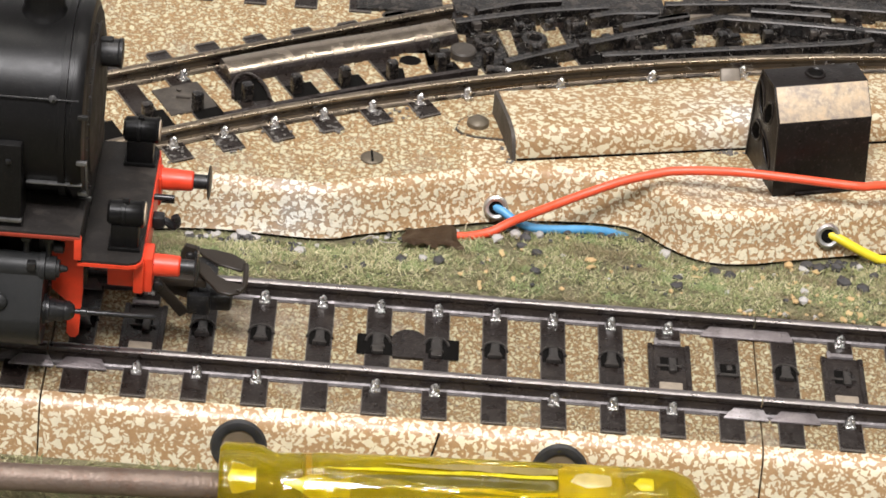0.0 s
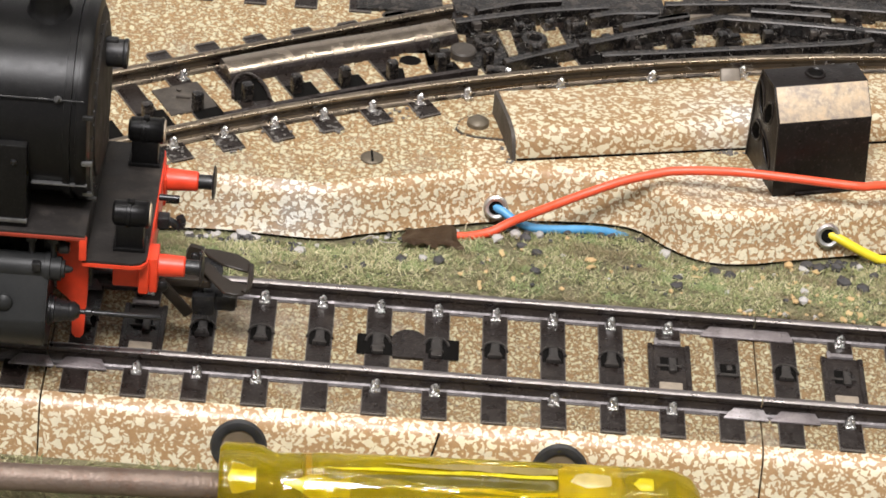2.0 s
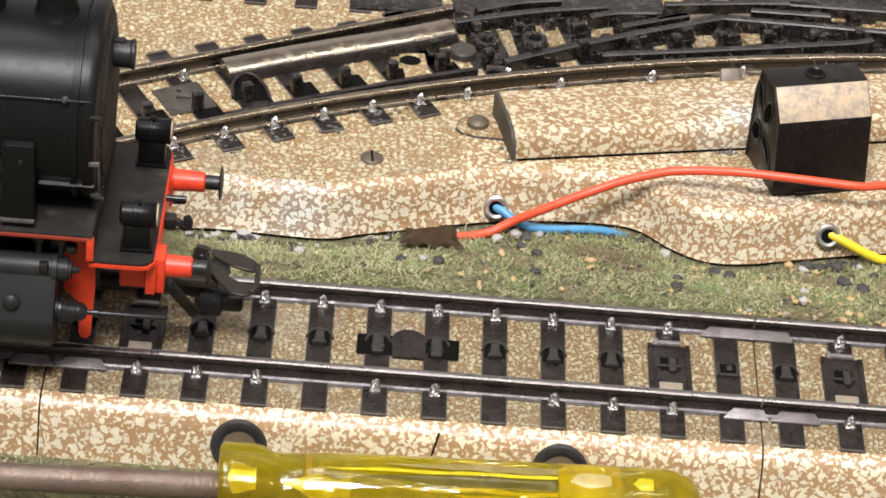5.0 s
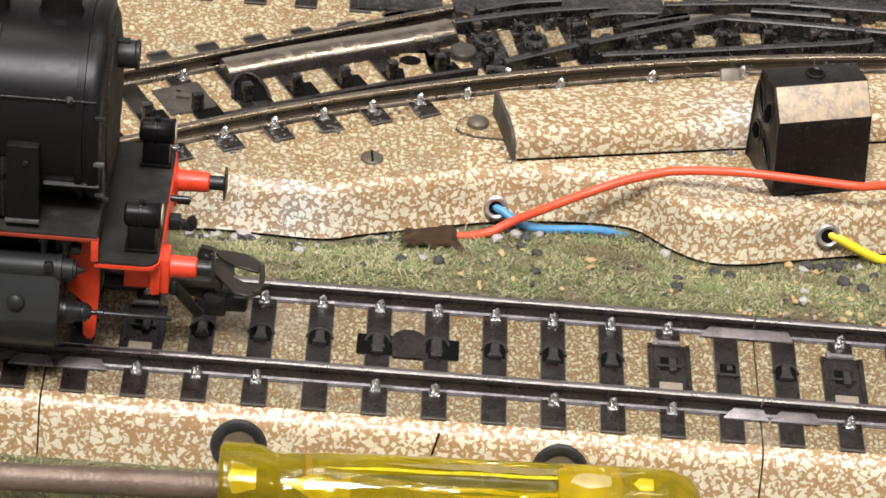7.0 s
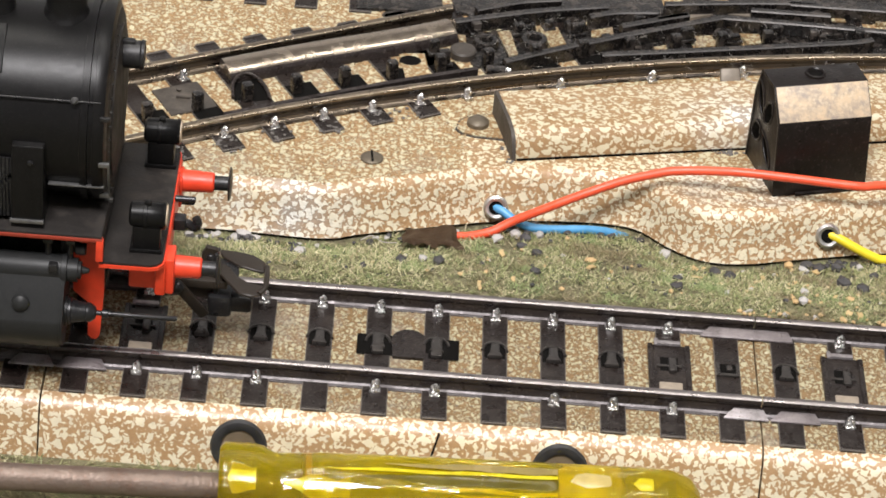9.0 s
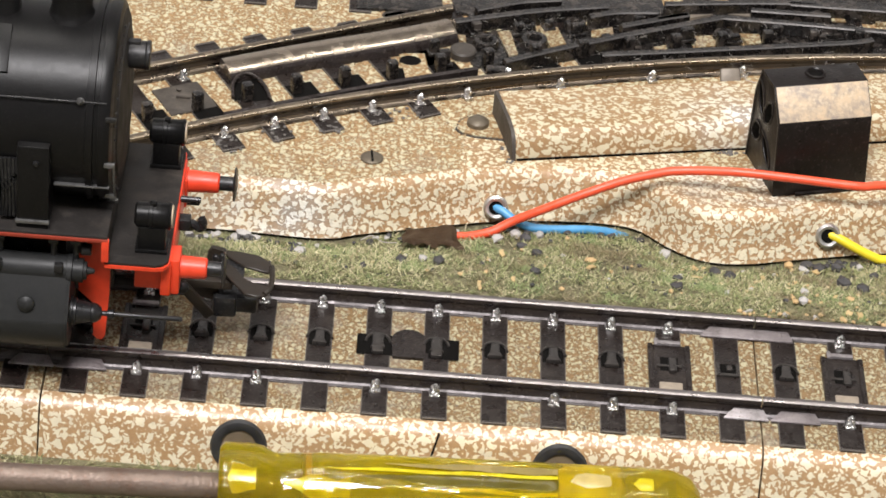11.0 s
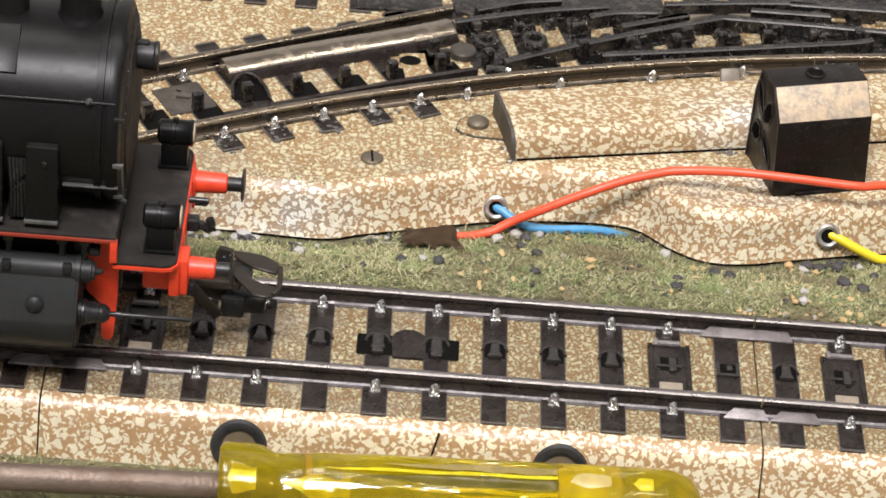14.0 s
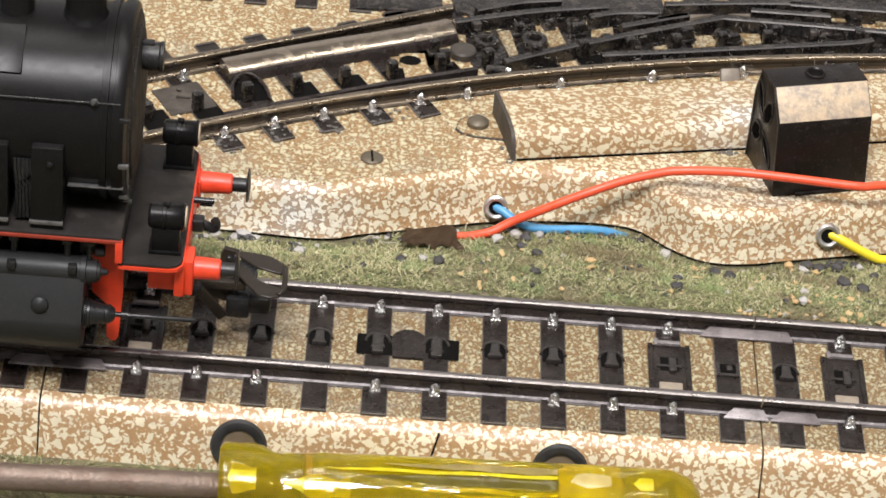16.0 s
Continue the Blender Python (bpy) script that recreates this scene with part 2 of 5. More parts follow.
M_FROG = paint("frog_black", (0.008, 0.007, 0.0065), 0.24, 0.0, 1500, 0.85, (0.10, 0.082, 0.068), 0.9, own=False, gloss=0.6, fleck=0.35)
M_LOCO = paint("loco_black", (0.0058, 0.0056, 0.0056), 0.33, 0.0, 2200, 0.3, (0.015, 0.013, 0.012), 0.12, gloss=0.17, fleck=0.25, vary=0.3)
M_CYL = paint("cylinder_black", (0.016, 0.0165, 0.0165), 0.46, 0.0, 2000, 0.3, (0.026, 0.024, 0.022), 0.15, gloss=0.3, fleck=0.1, vary=0.3)
M_DUSTY = paint("dusty_black", (0.019, 0.0165, 0.015), 0.6, 0.0, 900, 0.7, (0.058, 0.047, 0.038), 0.4, gloss=0.25, fleck=0.12)
M_RED = paint("loco_red", (0.72, 0.055, 0.020), 0.38, 0.0, 700, 0.12, (0.30, 0.05, 0.02), 0.08)
M_RED_DULL = paint("loco_red_dusty", (0.27, 0.038, 0.02), 0.5, 0.0, 900, 0.7, (0.09, 0.04, 0.03), 0.3, gloss=0.3)
M_COUPLER = paint("coupler_brown_black", (0.025, 0.019, 0.014), 0.42, 0.1, 1100, 0.45, (0.05, 0.038, 0.028), 0.25, gloss=0.4)
M_IRON = paint("blackened_iron", (0.020, 0.020, 0.021), 0.32, 0.4, 900, 0.35, (0.06, 0.055, 0.05), 0.3, fleck=0.25)
M_PLASTIC = paint("black_plastic", (0.0085, 0.0062, 0.0055), 0.34, 0.0, 900, 0.5, (0.026, 0.019, 0.016), 0.5, gloss=0.28, fleck=0.3)
M_REDWIRE = paint("red_wire", (0.81, 0.095, 0.038), 0.36, 0.0, 500, 0.1, (0.6, 0.12, 0.08), 0.05)
M_BLUEWIRE = paint("blue_wire", (0.085, 0.30, 0.54), 0.38, 0.0, 500, 0.15, (0.2, 0.35, 0.5), 0.05)
M_YELLOWWIRE = paint("yellow_wire", (0.86, 0.66, 0.03), 0.36, 0.0, 500, 0.1, (0.6, 0.45, 0.05), 0.05)
M_TAPE = paint("brown_tape", (0.088, 0.052, 0.028), 0.42, 0.0, 700, 0.9, (0.17, 0.115, 0.075), 1.0, gloss=0.4)
M_EYELET = paint("eyelet_metal", (0.70, 0.68, 0.66), 0.36, 1.0, 1200, 0.3, (0.2, 0.18, 0.16), 0.2)
M_RUBBER = paint("black_rubber", (0.022, 0.022, 0.023), 0.5, 0.0, 700, 0.25, (0.09, 0.085, 0.08), 0.15)
M_HOLE_INSIDE = paint("hole_inside_tan", (0.15, 0.115, 0.075), 0.5, 0.0, 700, 0.5, (0.07, 0.055, 0.04), 0.3)
M_SHAFT = paint("rusty_shaft", (0.20, 0.15, 0.12), 0.42, 0.5, 900, 1.0, (0.085, 0.042, 0.024), 1.0, fleck=0.5)
M_BRASS = paint("aged_brass_screw", (0.14, 0.115, 0.082), 0.42, 0.4, 900, 0.6, (0.09, 0.07, 0.05), 0.4, own=False)
# grey that paints the edge highlight of the frog rails
M_FROG_GLINT = paint("frog_painted_highlight", (0.10, 0.094, 0.09), 0.42, 0.5, 900, 0.6, (0.05, 0.042, 0.035), 0.4, own=False, fleck=0.4)
M_LINE = paint("worn_grey_metal", (0.17, 0.168, 0.165), 0.4, 0.6, 2200, 1.0, (0.02, 0.018, 0.017), 0.5)
M_CRUMB = paint("grey_crumbs", (0.13, 0.12, 0.11), 0.6, 0, 1500, 0.9, (0.07, 0.06, 0.05), 0.5, own=False)
M_LINT = paint("pale_lint", (0.40, 0.37, 0.33), 0.8, 0, 900, 0.2, (0.3, 0.27, 0.22), 0)
M_STONE_D = paint("dark_ballast", (0.045, 0.042, 0.042), 0.6, 0, 900, 0.4, (0.12, 0.11, 0.10), 0.4)
M_STONE_P = paint("pale_ballast", (0.42, 0.40, 0.38), 0.6, 0, 900, 0.4, (0.25, 0.22, 0.2), 0.4)
M_STONE_O = paint("ochre_ballast", (0.50, 0.34, 0.16), 0.6, 0, 900, 0.3, (0.3, 0.2, 0.1), 0.4)


def plastic_yellow():
    n = Nodes("clear_yellow_acetate")
    n.b.inputs["Base Color"].default_value = (1.0, 0.80, 0.012, 1)
    n.b.inputs["Transmission Weight"].default_value = 0.90
    n.b.inputs["Specular IOR Level"].default_value = 0.2
    n.b.inputs["IOR"].default_value = 1.47
    long = n.t.nodes.new("ShaderNodeVectorMath")
    long.operation = "MULTIPLY"
    n.link(n.where(True), long.inputs[0])
    long.inputs[1].default_value = (0.22, 1.0, 1.0)
    n.link(n.ramp(n.noise(500, 4, at=long.outputs[0]), [(0.35, g(0.02)), (0.75, g(0.1))]), n.b.inputs["Roughness"])
    n.bump(n.noise(420, 3, at=long.outputs[0]), 0.5, 0.0010)
    return n.mat


def stained_facet():
    n = Nodes("pale_worn_facet")
    at = n.where(True)
    c = n.mix(n.ramp(n.noise(420, 6, 0.7, at=at), [(0.42, g(0)), (0.62, g(0.85))]), (0.56, 0.43, 0.29), (0.27, 0.235, 0.21))
    c = n.mix(n.ramp(n.noise(1500, 4, 0.65, at=at), [(0.5, g(0)), (0.7, g(0.7))]), c, (0.66, 0.54, 0.38))
    n.link(c, n.b.inputs["Base Color"])
    n.b.inputs["Roughness"].default_value = 0.5
    n.bump(n.noise(1300, 4, at=at), 0.4, 0.0002)
    return n.mat


def ground_cloth():
    n = Nodes("grass_mat_earth")
    c = n.mix(n.ramp(n.noise(140, 5, 0.65), [(0.35, g(0)), (0.65, g(1))]), (0.12, 0.10, 0.055), (0.20, 0.195, 0.095))
    c = n.mix(n.ramp(n.noise(700, 4, 0.7), [(0.45, g(0)), (0.7, g(0.8))]), c, (0.32, 0.28, 0.17))
    c = n.mix(n.ramp(n.noise(380, 3, 0.6), [(0.62, g(0)), (0.72, g(0.8))]), c, (0.035, 0.033, 0.028))
    n.link(c, n.b.inputs["Base Color"])
    n.b.inputs["Roughness"].default_value = 0.9
    n.bump(n.noise(1100, 5, 0.7), 0.9, 0.0012)
    return n.mat


def grass_fibre():
    n = Nodes("grass_fibre")
    r = n.add("ShaderNodeNewGeometry").outputs["Random Per Island"]
    c = n.ramp(r, [(0.0, (0.045, 0.042, 0.022)), (0.2, (0.10, 0.125, 0.04)), (0.42, (0.225, 0.25, 0.095)), (0.68, (0.35, 0.335, 0.165)), (0.88, (0.60, 0.54, 0.34)), (1.0, (0.20, 0.13, 0.065))])
    c = n.mix(n.ramp(n.noise(120, 4, 0.65), [(0.5, g(0)), (0.64, g(0.75))]), c, (0.15, 0.105, 0.055))
    c = n.mix(n.ramp(n.noise(170, 3, 0.6, 0.4), [(0.54, g(0)), (0.66, g(0.55))]), c, (0.15, 0.235, 0.075))
    n.link(c, n.b.inputs["Base Color"])
    n.b.inputs["Roughness"].default_value = 0.7
    return n.mat


def wall_paint():
    n = Nodes("room_paint")
    n.link(n.mix(n.noise(6, 5), (0.64, 0.64, 0.645), (0.70, 0.70, 0.705)), n.b.inputs["Base Color"])
    n.b.inputs["Roughness"].default_value = 0.85
    return n.mat


M_ACETATE, M_GROUND, M_FIBRE, M_WALL = plastic_yellow(), ground_cloth(), grass_fibre(), wall_paint()
# yellow and olive that paint glints and darks into the clear handle
M_GLINT = paint("yellow_painted_glint", (0.95, 0.76, 0.03), 0.2, 0, 600, 0.3, (0.8, 0.6, 0.02), 0.1)
M_OLIVE = paint("olive_painted_shade", (0.17, 0.135, 0.008), 0.16, 0, 500, 0.4, (0.3, 0.25, 0.02), 0.1)
M_CARD = stained_facet()
M_SOCKET = paint("amber_socket", (0.42, 0.22, 0.03), 0.3, 0, 400, 0.3, (0.2, 0.1, 0.02), 0.1)
M_CHIP = paint("ochre_chip", (0.50, 0.36, 0.17), 0.6, 0, 900, 0.4, (0.42, 0.27, 0.1), 0.3)
# cloudy core colour, also used for one painted pale reflection
M_CORE_AND_GLINT = paint("cloudy_core_and_glint", (0.46, 0.36, 0.13), 0.2, 0, 400, 0.3, (0.7, 0.55, 0.3), 0.1)

# ---- the room and the board ----
def room():
    for name, b in (("floor", (-1600, 1800, -1900, 1500, -860, -800)), ("ceiling", (-1600, 1800, -1900, 1500, 1600, 1660)),
                    ("wall_west", (-1660, -1600, -1900, 1500, -860, 1660)), ("wall_east", (1800, 1860, -1900, 1500, -860, 1660)),
                    ("wall_south", (-1660, 1860, -1960, -1900, -860, 1660)), ("wall_north", (-1660, 1860, 1500, 1560, -860, 1660))):
        bm = bmesh.new()
        box(bm, *b)
        tagged(part(name, bm, M_WALL, smooth=0), "plain pale painted room surface", "room", kind="structure")
    bm = bmesh.new()
    box(bm, -1000, 1100, -600, 900, -18, 0)
    rows = []
    for i in range(181):
        x = -100 + 2 * i
        e = edge_y(x)
        ys = [10.8 + (e + 1.5 - 10.8) * j / 22 for j in range(23)]
        rows.append([bm.verts.new((x, 10.7, 0))] + [bm.verts.new((x, y, bank(x, y) + 0.35 * noise.noise((x * 0.3, y * 0.3, 1)) - 0.1)) for y in ys] + [bm.verts.new((x, e + 2.0, -0.5))])
    for p, q in zip(rows, rows[1:]):
        for j in range(len(p) - 1):
            bm.faces.new((p[j], q[j], q[j + 1], p[j + 1]))
    tagged(part("ground", bm, M_GROUND, smooth=0), "layout board covered with grass scatter mat", "ground", kind="structure")


def edge_y(x):
    """The front foot of the turnout's bedding."""
    return EDGE[max(0, min(len(EDGE) - 1, int(round((x + 200) * 2))))]


def make_edge():
    ctrl = [(-200, 22), (-60, 22), (-12, 28), (14, 33.3), (32, 33.2), (38.5, 35.2), (54.5, 40.3), (63, 41.9), (71.5, 42.4), (76.5, 41.4), (81, 37.4), (85.5, 35.0), (91, 35.0), (98, 36.9), (111, 40.4), (160, 52), (320, 70)]
    p = curve_pts([(x, y, 0) for x, y in ctrl], 24)
    xs, ys = [q.x for q in p], [q.y for q in p]
    return [float(np.interp(-200 + i * 0.5, xs, ys)) for i in range(1041)]


EDGE = make_edge()


def bank(x, y):
    """Height of the grassy bank heaped between the straight track and the turnout."""
    if y < 10.7:
        return 0.0
    if y < 15.8:
        return 8.6 - 0.12 * (y - 10.8)
    t = min(1.0, (y - 15.8) / (edge_y(x) - 2.2 - 15.8))
    return 8.0 * (1 - t)


def grass():
    rng = np.random.default_rng(4)
    verts, faces = [], []

    def tuft(n, xa, xb, lo, hi, size):
        k = 0
        while k < n:
            x = rng.uniform(xa, xb)
            y0, y1 = lo(x), hi(x)
            if y1 <= y0:
                k += 1
                continue
            y = rng.uniform(y0, y1)
            k += 1
            if noise.noise((x * 0.13, y * 0.2, 3.0)) < -0.22 and rng.random() < 0.75:
                continue
            a, l = rng.uniform(0, 2 * math.pi), size * rng.uniform(0.5, 1.5)
            up = rng.uniform(0.08, 0.75)
            w = rng.uniform(0.03, 0.075)
            dx, dy = math.cos(a) * l, math.sin(a) * l * 0.8
            i = len(verts)
            px, py = -math.sin(a) * w, math.cos(a) * w
            z = bank(x, y) + rng.uniform(-0.1, 0.3)
            verts.extend([(x - px, y - py, z), (x + px, y + py, z), (x + dx * 0.6 + px * .8, y + dy * 0.6 + py * .8, z + up * l * 0.75), (x + dx * 0.6 - px * .8, y + dy * 0.6 - py * .8, z + up * l * 0.75), (x + dx, y + dy, z + up * l * 0.8)])
            faces.extend([(i, i + 1, i + 2, i + 3), (i + 3, i + 2, i + 4)])

    tuft(48000, 2, 122, lambda x: 11.0, lambda x: edge_y(x) - 0.9, 0.9)
    tuft(7000, -15, 45, lambda x: -45, lambda x: -19.5, 1.3)
    tuft(6000, 45, 125, lambda x: -45, lambda x: -19.5, 1.3)
    me = bpy.data.meshes.new("grass")
    me.from_pydata([(x * MM, y * MM, z * MM) for x, y, z in verts], [], faces)
    me.materials.append(M_FIBRE)
    tagged(new("grass", me), "short olive green and straw coloured scatter grass", "grass", kind="stuff")


# ---- straight track ----
HALF = [(-1.2, 0.0), (-1.2, 0.13), (-0.85, 0.22), (-0.7, 0.4), (-0.58, 0.46), (-0.4, 0.8), (-0.4, 1.5), (-0.62, 1.8), (-0.68, 2.1), (-0.56, 2.4), (-0.28, 2.57)]
RAIL_PROF = HALF + [(-o, z) for o, z in HALF[::-1]]
BRIGHT = (9, 10, 11)
BRIGHT_FOOT = (1, 2, 3, 4, 8, 9, 10)
BASE_PROF = [(-19.0, 0.0), (-18.9, 0.5), (-17.75, 5.1), (-17.35, 6.2), (-16.75, 6.95), (-16.0, 7.36), (-15.2, 7.5)]


def sleeper_mesh(length_lo, length_hi, w=3.3):
    bm = bmesh.new()
    box(bm, -w / 2, w / 2, length_lo, length_hi, HB - 0.4, HB + 0.24, bevel=0.13)
    for y, s in ((length_lo, 1), (length_hi, -1)):
        box(bm, -w / 2 + 0.2, w / 2 - 0.2, y + 0.12 * s - 0.22, y + 0.12 * s + 0.22, HB, HB + 0.42, bevel=0.15)
    bm.normal_update()
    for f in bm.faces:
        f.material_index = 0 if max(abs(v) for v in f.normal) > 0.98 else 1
    return bm


def spike_mesh():
    """A tinplate tongue folded up and over the rail foot, crumpled at the top."""
    bm = bmesh.new()
    box(bm, -0.72, 0.72, -1.05, 0.5, 0.12, 0.55, bevel=0.18)
    box(bm, -0.55, 0.55, -0.3, 0.3, 0.0, 1.3, bevel=0.25, m=Matrix.Translation((0.05, -0.35, 0.3)) @ Matrix.Rotation(-0.28, 4, "X"))
    blob(bm, (0.15, -0.3, 1.45), 0.5, 12, 1.1)
    blob(bm, (-0.3, -0.55, 0.8), 0.4, 14, 0.9)
    return bm


def track_section(x0):
    """A length of tinplate track with printed ballast, twelve sleepers, ninety millimetres long."""
    tr = thing("track_section", x0, 0, 0, 0, "tinplate model track section with printed tan ballast", "track", "straight track sections")
    full = BASE_PROF + [(-y, z) for y, z in BASE_PROF[::-1]]
    bm = bmesh.new()
    prism(bm, full, 0.12, 89.88)
    bm.faces.ensure_lookup_table()
    for f in bm.faces:
        c = f.calc_center_median()
        f.material_index = 1 if c.z > 7.45 and abs(f.normal.z) > 0.9 else 0
    part("base", bm, [M_SLOPE, M_BED_OLD], tr, "tan and cream speckled enamelled bedding")
    for y in (-8.7, 8.7):
        bm = bmesh.new()
        sweep(bm, [(0.1 + 89.8 * i / 8, y, HB) for i in range(9)], RAIL_PROF, BRIGHT, (0, 1, 2, 3, 17, 18, 19))
        part("rail", bm, [M_RAIL, M_HEAD, M_FOOT], tr, "dark steel rail with worn shiny head")
    # thin black sheet paints the dark of a stud hole; nothing is cut
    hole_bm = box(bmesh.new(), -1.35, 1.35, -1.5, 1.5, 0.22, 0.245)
    bump_bm = bmesh.new()
    post = bmesh.new()
    plate(post, [(-1.0, -1.7), (1.0, -1.7), (0.62, -0.7), (0.58, 1.0), (-0.58, 1.0), (-0.62, -0.7)], 0.2, 0.95)
    bmesh.ops.bevel(post, geom=list(post.edges), offset=0.22, segments=2, affect="EDGES", profile=0.5)
    merge(bump_bm, post)
    tube(bump_bm, curve_pts([(-1.6, 0.1, 0.3), (-1.35, 0.95, 0.38), (-0.8, 1.5, 0.46), (0, 1.65, 0.5), (0.8, 1.5, 0.46), (1.35, 0.95, 0.38), (1.6, 0.1, 0.3)], 4), 0.2, 7)
    first, hole, bump, spike = None, None, None, None
    for k in range(12):
        x = 3.75 + 7.5 * k
        if first is None:
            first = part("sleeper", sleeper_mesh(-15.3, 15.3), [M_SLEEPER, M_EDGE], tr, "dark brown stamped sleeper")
            first.matrix_basis = pose(x * MM, 0, 0)
            hole = part("stud_hole_shade", hole_bm, M_SHADE_SCRATCH, tr)
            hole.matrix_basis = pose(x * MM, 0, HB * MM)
            bump = part("contact_stud", bump_bm, M_STUD, tr, "dull steel centre contact stud")
            bump.matrix_basis = pose(x * MM, 0, HB * MM)
        else:
            again(first, tr, x, 0, 0)
            if k in (1, 10):
                pass
            elif k == 11:
                bm = bmesh.new()
                box(bm, x - 1.5, x + 1.5, -1.7, -1.2, HB + 0.2, HB + 0.62, bevel=0.12)
                box(bm, x - 1.5, x - 1.0, -1.5, 1.3, HB + 0.2, HB + 0.5, bevel=0.12)
                box(bm, x + 1.05, x + 1.5, -1.5, 1.0, HB + 0.2, HB + 0.5, bevel=0.12)
                box(bm, x - 0.2, x + 0.6, -0.6, 0.5, HB + 0.2, HB + 0.7, bevel=0.2)
                bracket = part("slot_bracket", bm, M_STUD, tr, "flat worn steel bracket on a sleeper")
                bm = bmesh.new()
                box(bm, x - 1.1, x + 1.1, -1.3, 1.1, HB + 0.23, HB + 0.26)
                part("bracket_slot", bm, M_SHADE_SCRATCH, bracket)
            else:
                again(hole, tr, x, 0, HB)
                again(bump, tr, x, 0, HB)
        for y, skip in ((-8.7, (4, 7)), (8.7, ())):
            if k in skip or k in (0, 11):
                continue
            if spike is None:
                spike = part("spike", spike_mesh(), M_TIN, tr, "bright tin rail clip")
                spike.matrix_basis = pose(x * MM, (y - 1.15) * MM, HB * MM)
            else:
                again(spike, tr, x, y - 1.15, HB)
    # wider plates next to the ends
    for k in (1, 10):
        x = 3.75 + 7.5 * k
        bm = bmesh.new()
        box(bm, x - 2.75, x + 2.75, -6.6, 4.2, HB - 0.3, HB + 0.34, bevel=0.12)
        box(bm, x - 2.75, x - 2.1, -6.6, 4.2, HB, HB + 0.55, bevel=0.1)
        box(bm, x + 2.1, x + 2.75, -6.6, 4.2, HB, HB + 0.55, bevel=0.1)
        part("contact_plate", bm, M_SLEEPER, tr, "square dark contact plate between the rails")
        # slot shade laid on the plate as a black sheet
        bm = bmesh.new()
        box(bm, x - 1.2, x + 1.1, -1.4, 1.5, HB + 0.34, HB + 0.37)
        part("plate_slot", bm, M_SHADE_SCRATCH, tr)
        bm = bmesh.new()
        box(bm, x - 0.15, x + 0.9, -1.8, 1.0, HB + 0.2, HB + 0.8, bevel=0.2)
        box(bm, x - 1.7, x + 1.6, -0.75, -0.35, HB + 0.34, HB + 0.62, bevel=0.1)
        part("plate_spring", bm, M_STUD, tr)
        bm = bmesh.new()
        box(bm, x - 1.5, x + 1.5, -6.3, -4.4, HB + 0.3, HB + 0.8, bevel=0.12)
        part("lower_tab", bm, M_TAB, tr, "pale tan lug on the plate")
        bm = bmesh.new()
        box(bm, x - 1.5, x + 1.5, 4.0, 4.7, HB + 0.3, HB + 0.8, bevel=0.12)
        box(bm, x - 1.9, x - 1.4, 4.0, 5.4, HB + 0.3, HB + 0.6, bevel=0.08)
        part("upper_tab", bm, M_TINDULL, tr, "bent tinplate lug")
    # openings, painted as black sheets, and the half-round cover in the middle
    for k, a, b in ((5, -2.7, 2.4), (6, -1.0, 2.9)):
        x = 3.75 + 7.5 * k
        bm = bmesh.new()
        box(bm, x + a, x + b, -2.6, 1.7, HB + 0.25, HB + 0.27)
        part("opening", bm, M_SHADE_SCRATCH, tr)
        bm = bmesh.new()
        box(bm, x - 0.75, x + 0.75, -2.6, 1.5, HB + 0.2, HB + 0.85, bevel=0.22)
        part("contact_spring", bm, M_STUD, tr)
    x = 45.2
    bm = bmesh.new()
    ring = [(x - 2.0, -2.9), (x + 2.0, -2.9)] + [(x + 2.2 * math.cos(a), 1.0 + 2.2 * math.sin(a)) for a in (math.pi * i / 12 for i in range(13))]
    plate(bm, ring, HB - 0.2, HB + 0.4)
    part("round_cover", bm, M_SLEEPER, tr, "dark brown half-round stamped cover")
    # joining plates at the right-hand end
    for y, xa, xb, mat in ((-8.7, 85.2, 91.0, M_TINDULL), (-8.7, 91.15, 97.6, M_JOIN), (8.7, 82.9, 95.2, M_JOIN)):
        bm = bmesh.new()
        low = [(xa, y - 1.95, HB + 0.25), (xb, y - 1.95, HB + 0.25), (xb, y - 1.8, HB + 0.5), (xa, y - 1.8, HB + 0.5)]
        top = [(xa + 1.0, y - 0.6, HB + 0.25), (xb - 0.6, y - 0.6, HB + 0.25), (xb - 0.8, y - 0.66, HB + 1.25), (xa + 1.3, y - 0.66, HB + 1.25)]
        p, q = [bm.verts.new(v) for v in low], [bm.verts.new(v) for v in top]
        for i in range(4):
            bm.faces.new((p[i], p[(i + 1) % 4], q[(i + 1) % 4], q[i]))
        bm.faces.new(p[::-1])
        bm.faces.new(q)
        bmesh.ops.recalc_face_normals(bm, faces=list(bm.faces))
        bmesh.ops.bevel(bm, geom=list(bm.edges), offset=0.1, segments=2, affect="EDGES", profile=0.5)
        part("rail_joiner", bm, mat, tr, "worn bare tinplate rail joiner")
    # rubber grommets in the front slope
    for x in (24.9, 64.9):
        c = Vector((x, -18.15, 3.45))
        out = Vector((0, -0.97, 0.24))
        bm = bmesh.new()
        lathe(bm, c - 0.6 * out, c + 0.6 * out, [(0, 3.4), (0.7, 3.55), (1.1, 3.3), (1.2, 2.8), (0.95, 2.2), (0.3, 2.0)], 36, close=False)
        gm = part("grommet", bm, M_RUBBER, tr, "black rubber ring around a hole")
        # disc added inside the ring, its darkened tan painting the depth of the hole
        bm = bmesh.new()
        cyl(bm, c - 0.5 * out, c + 0.1 * out, 2.6, 30)
        part("plug", bm, M_HOLE_INSIDE, gm, "dusty dark tan disc painting the inside of the hole")
    return tr


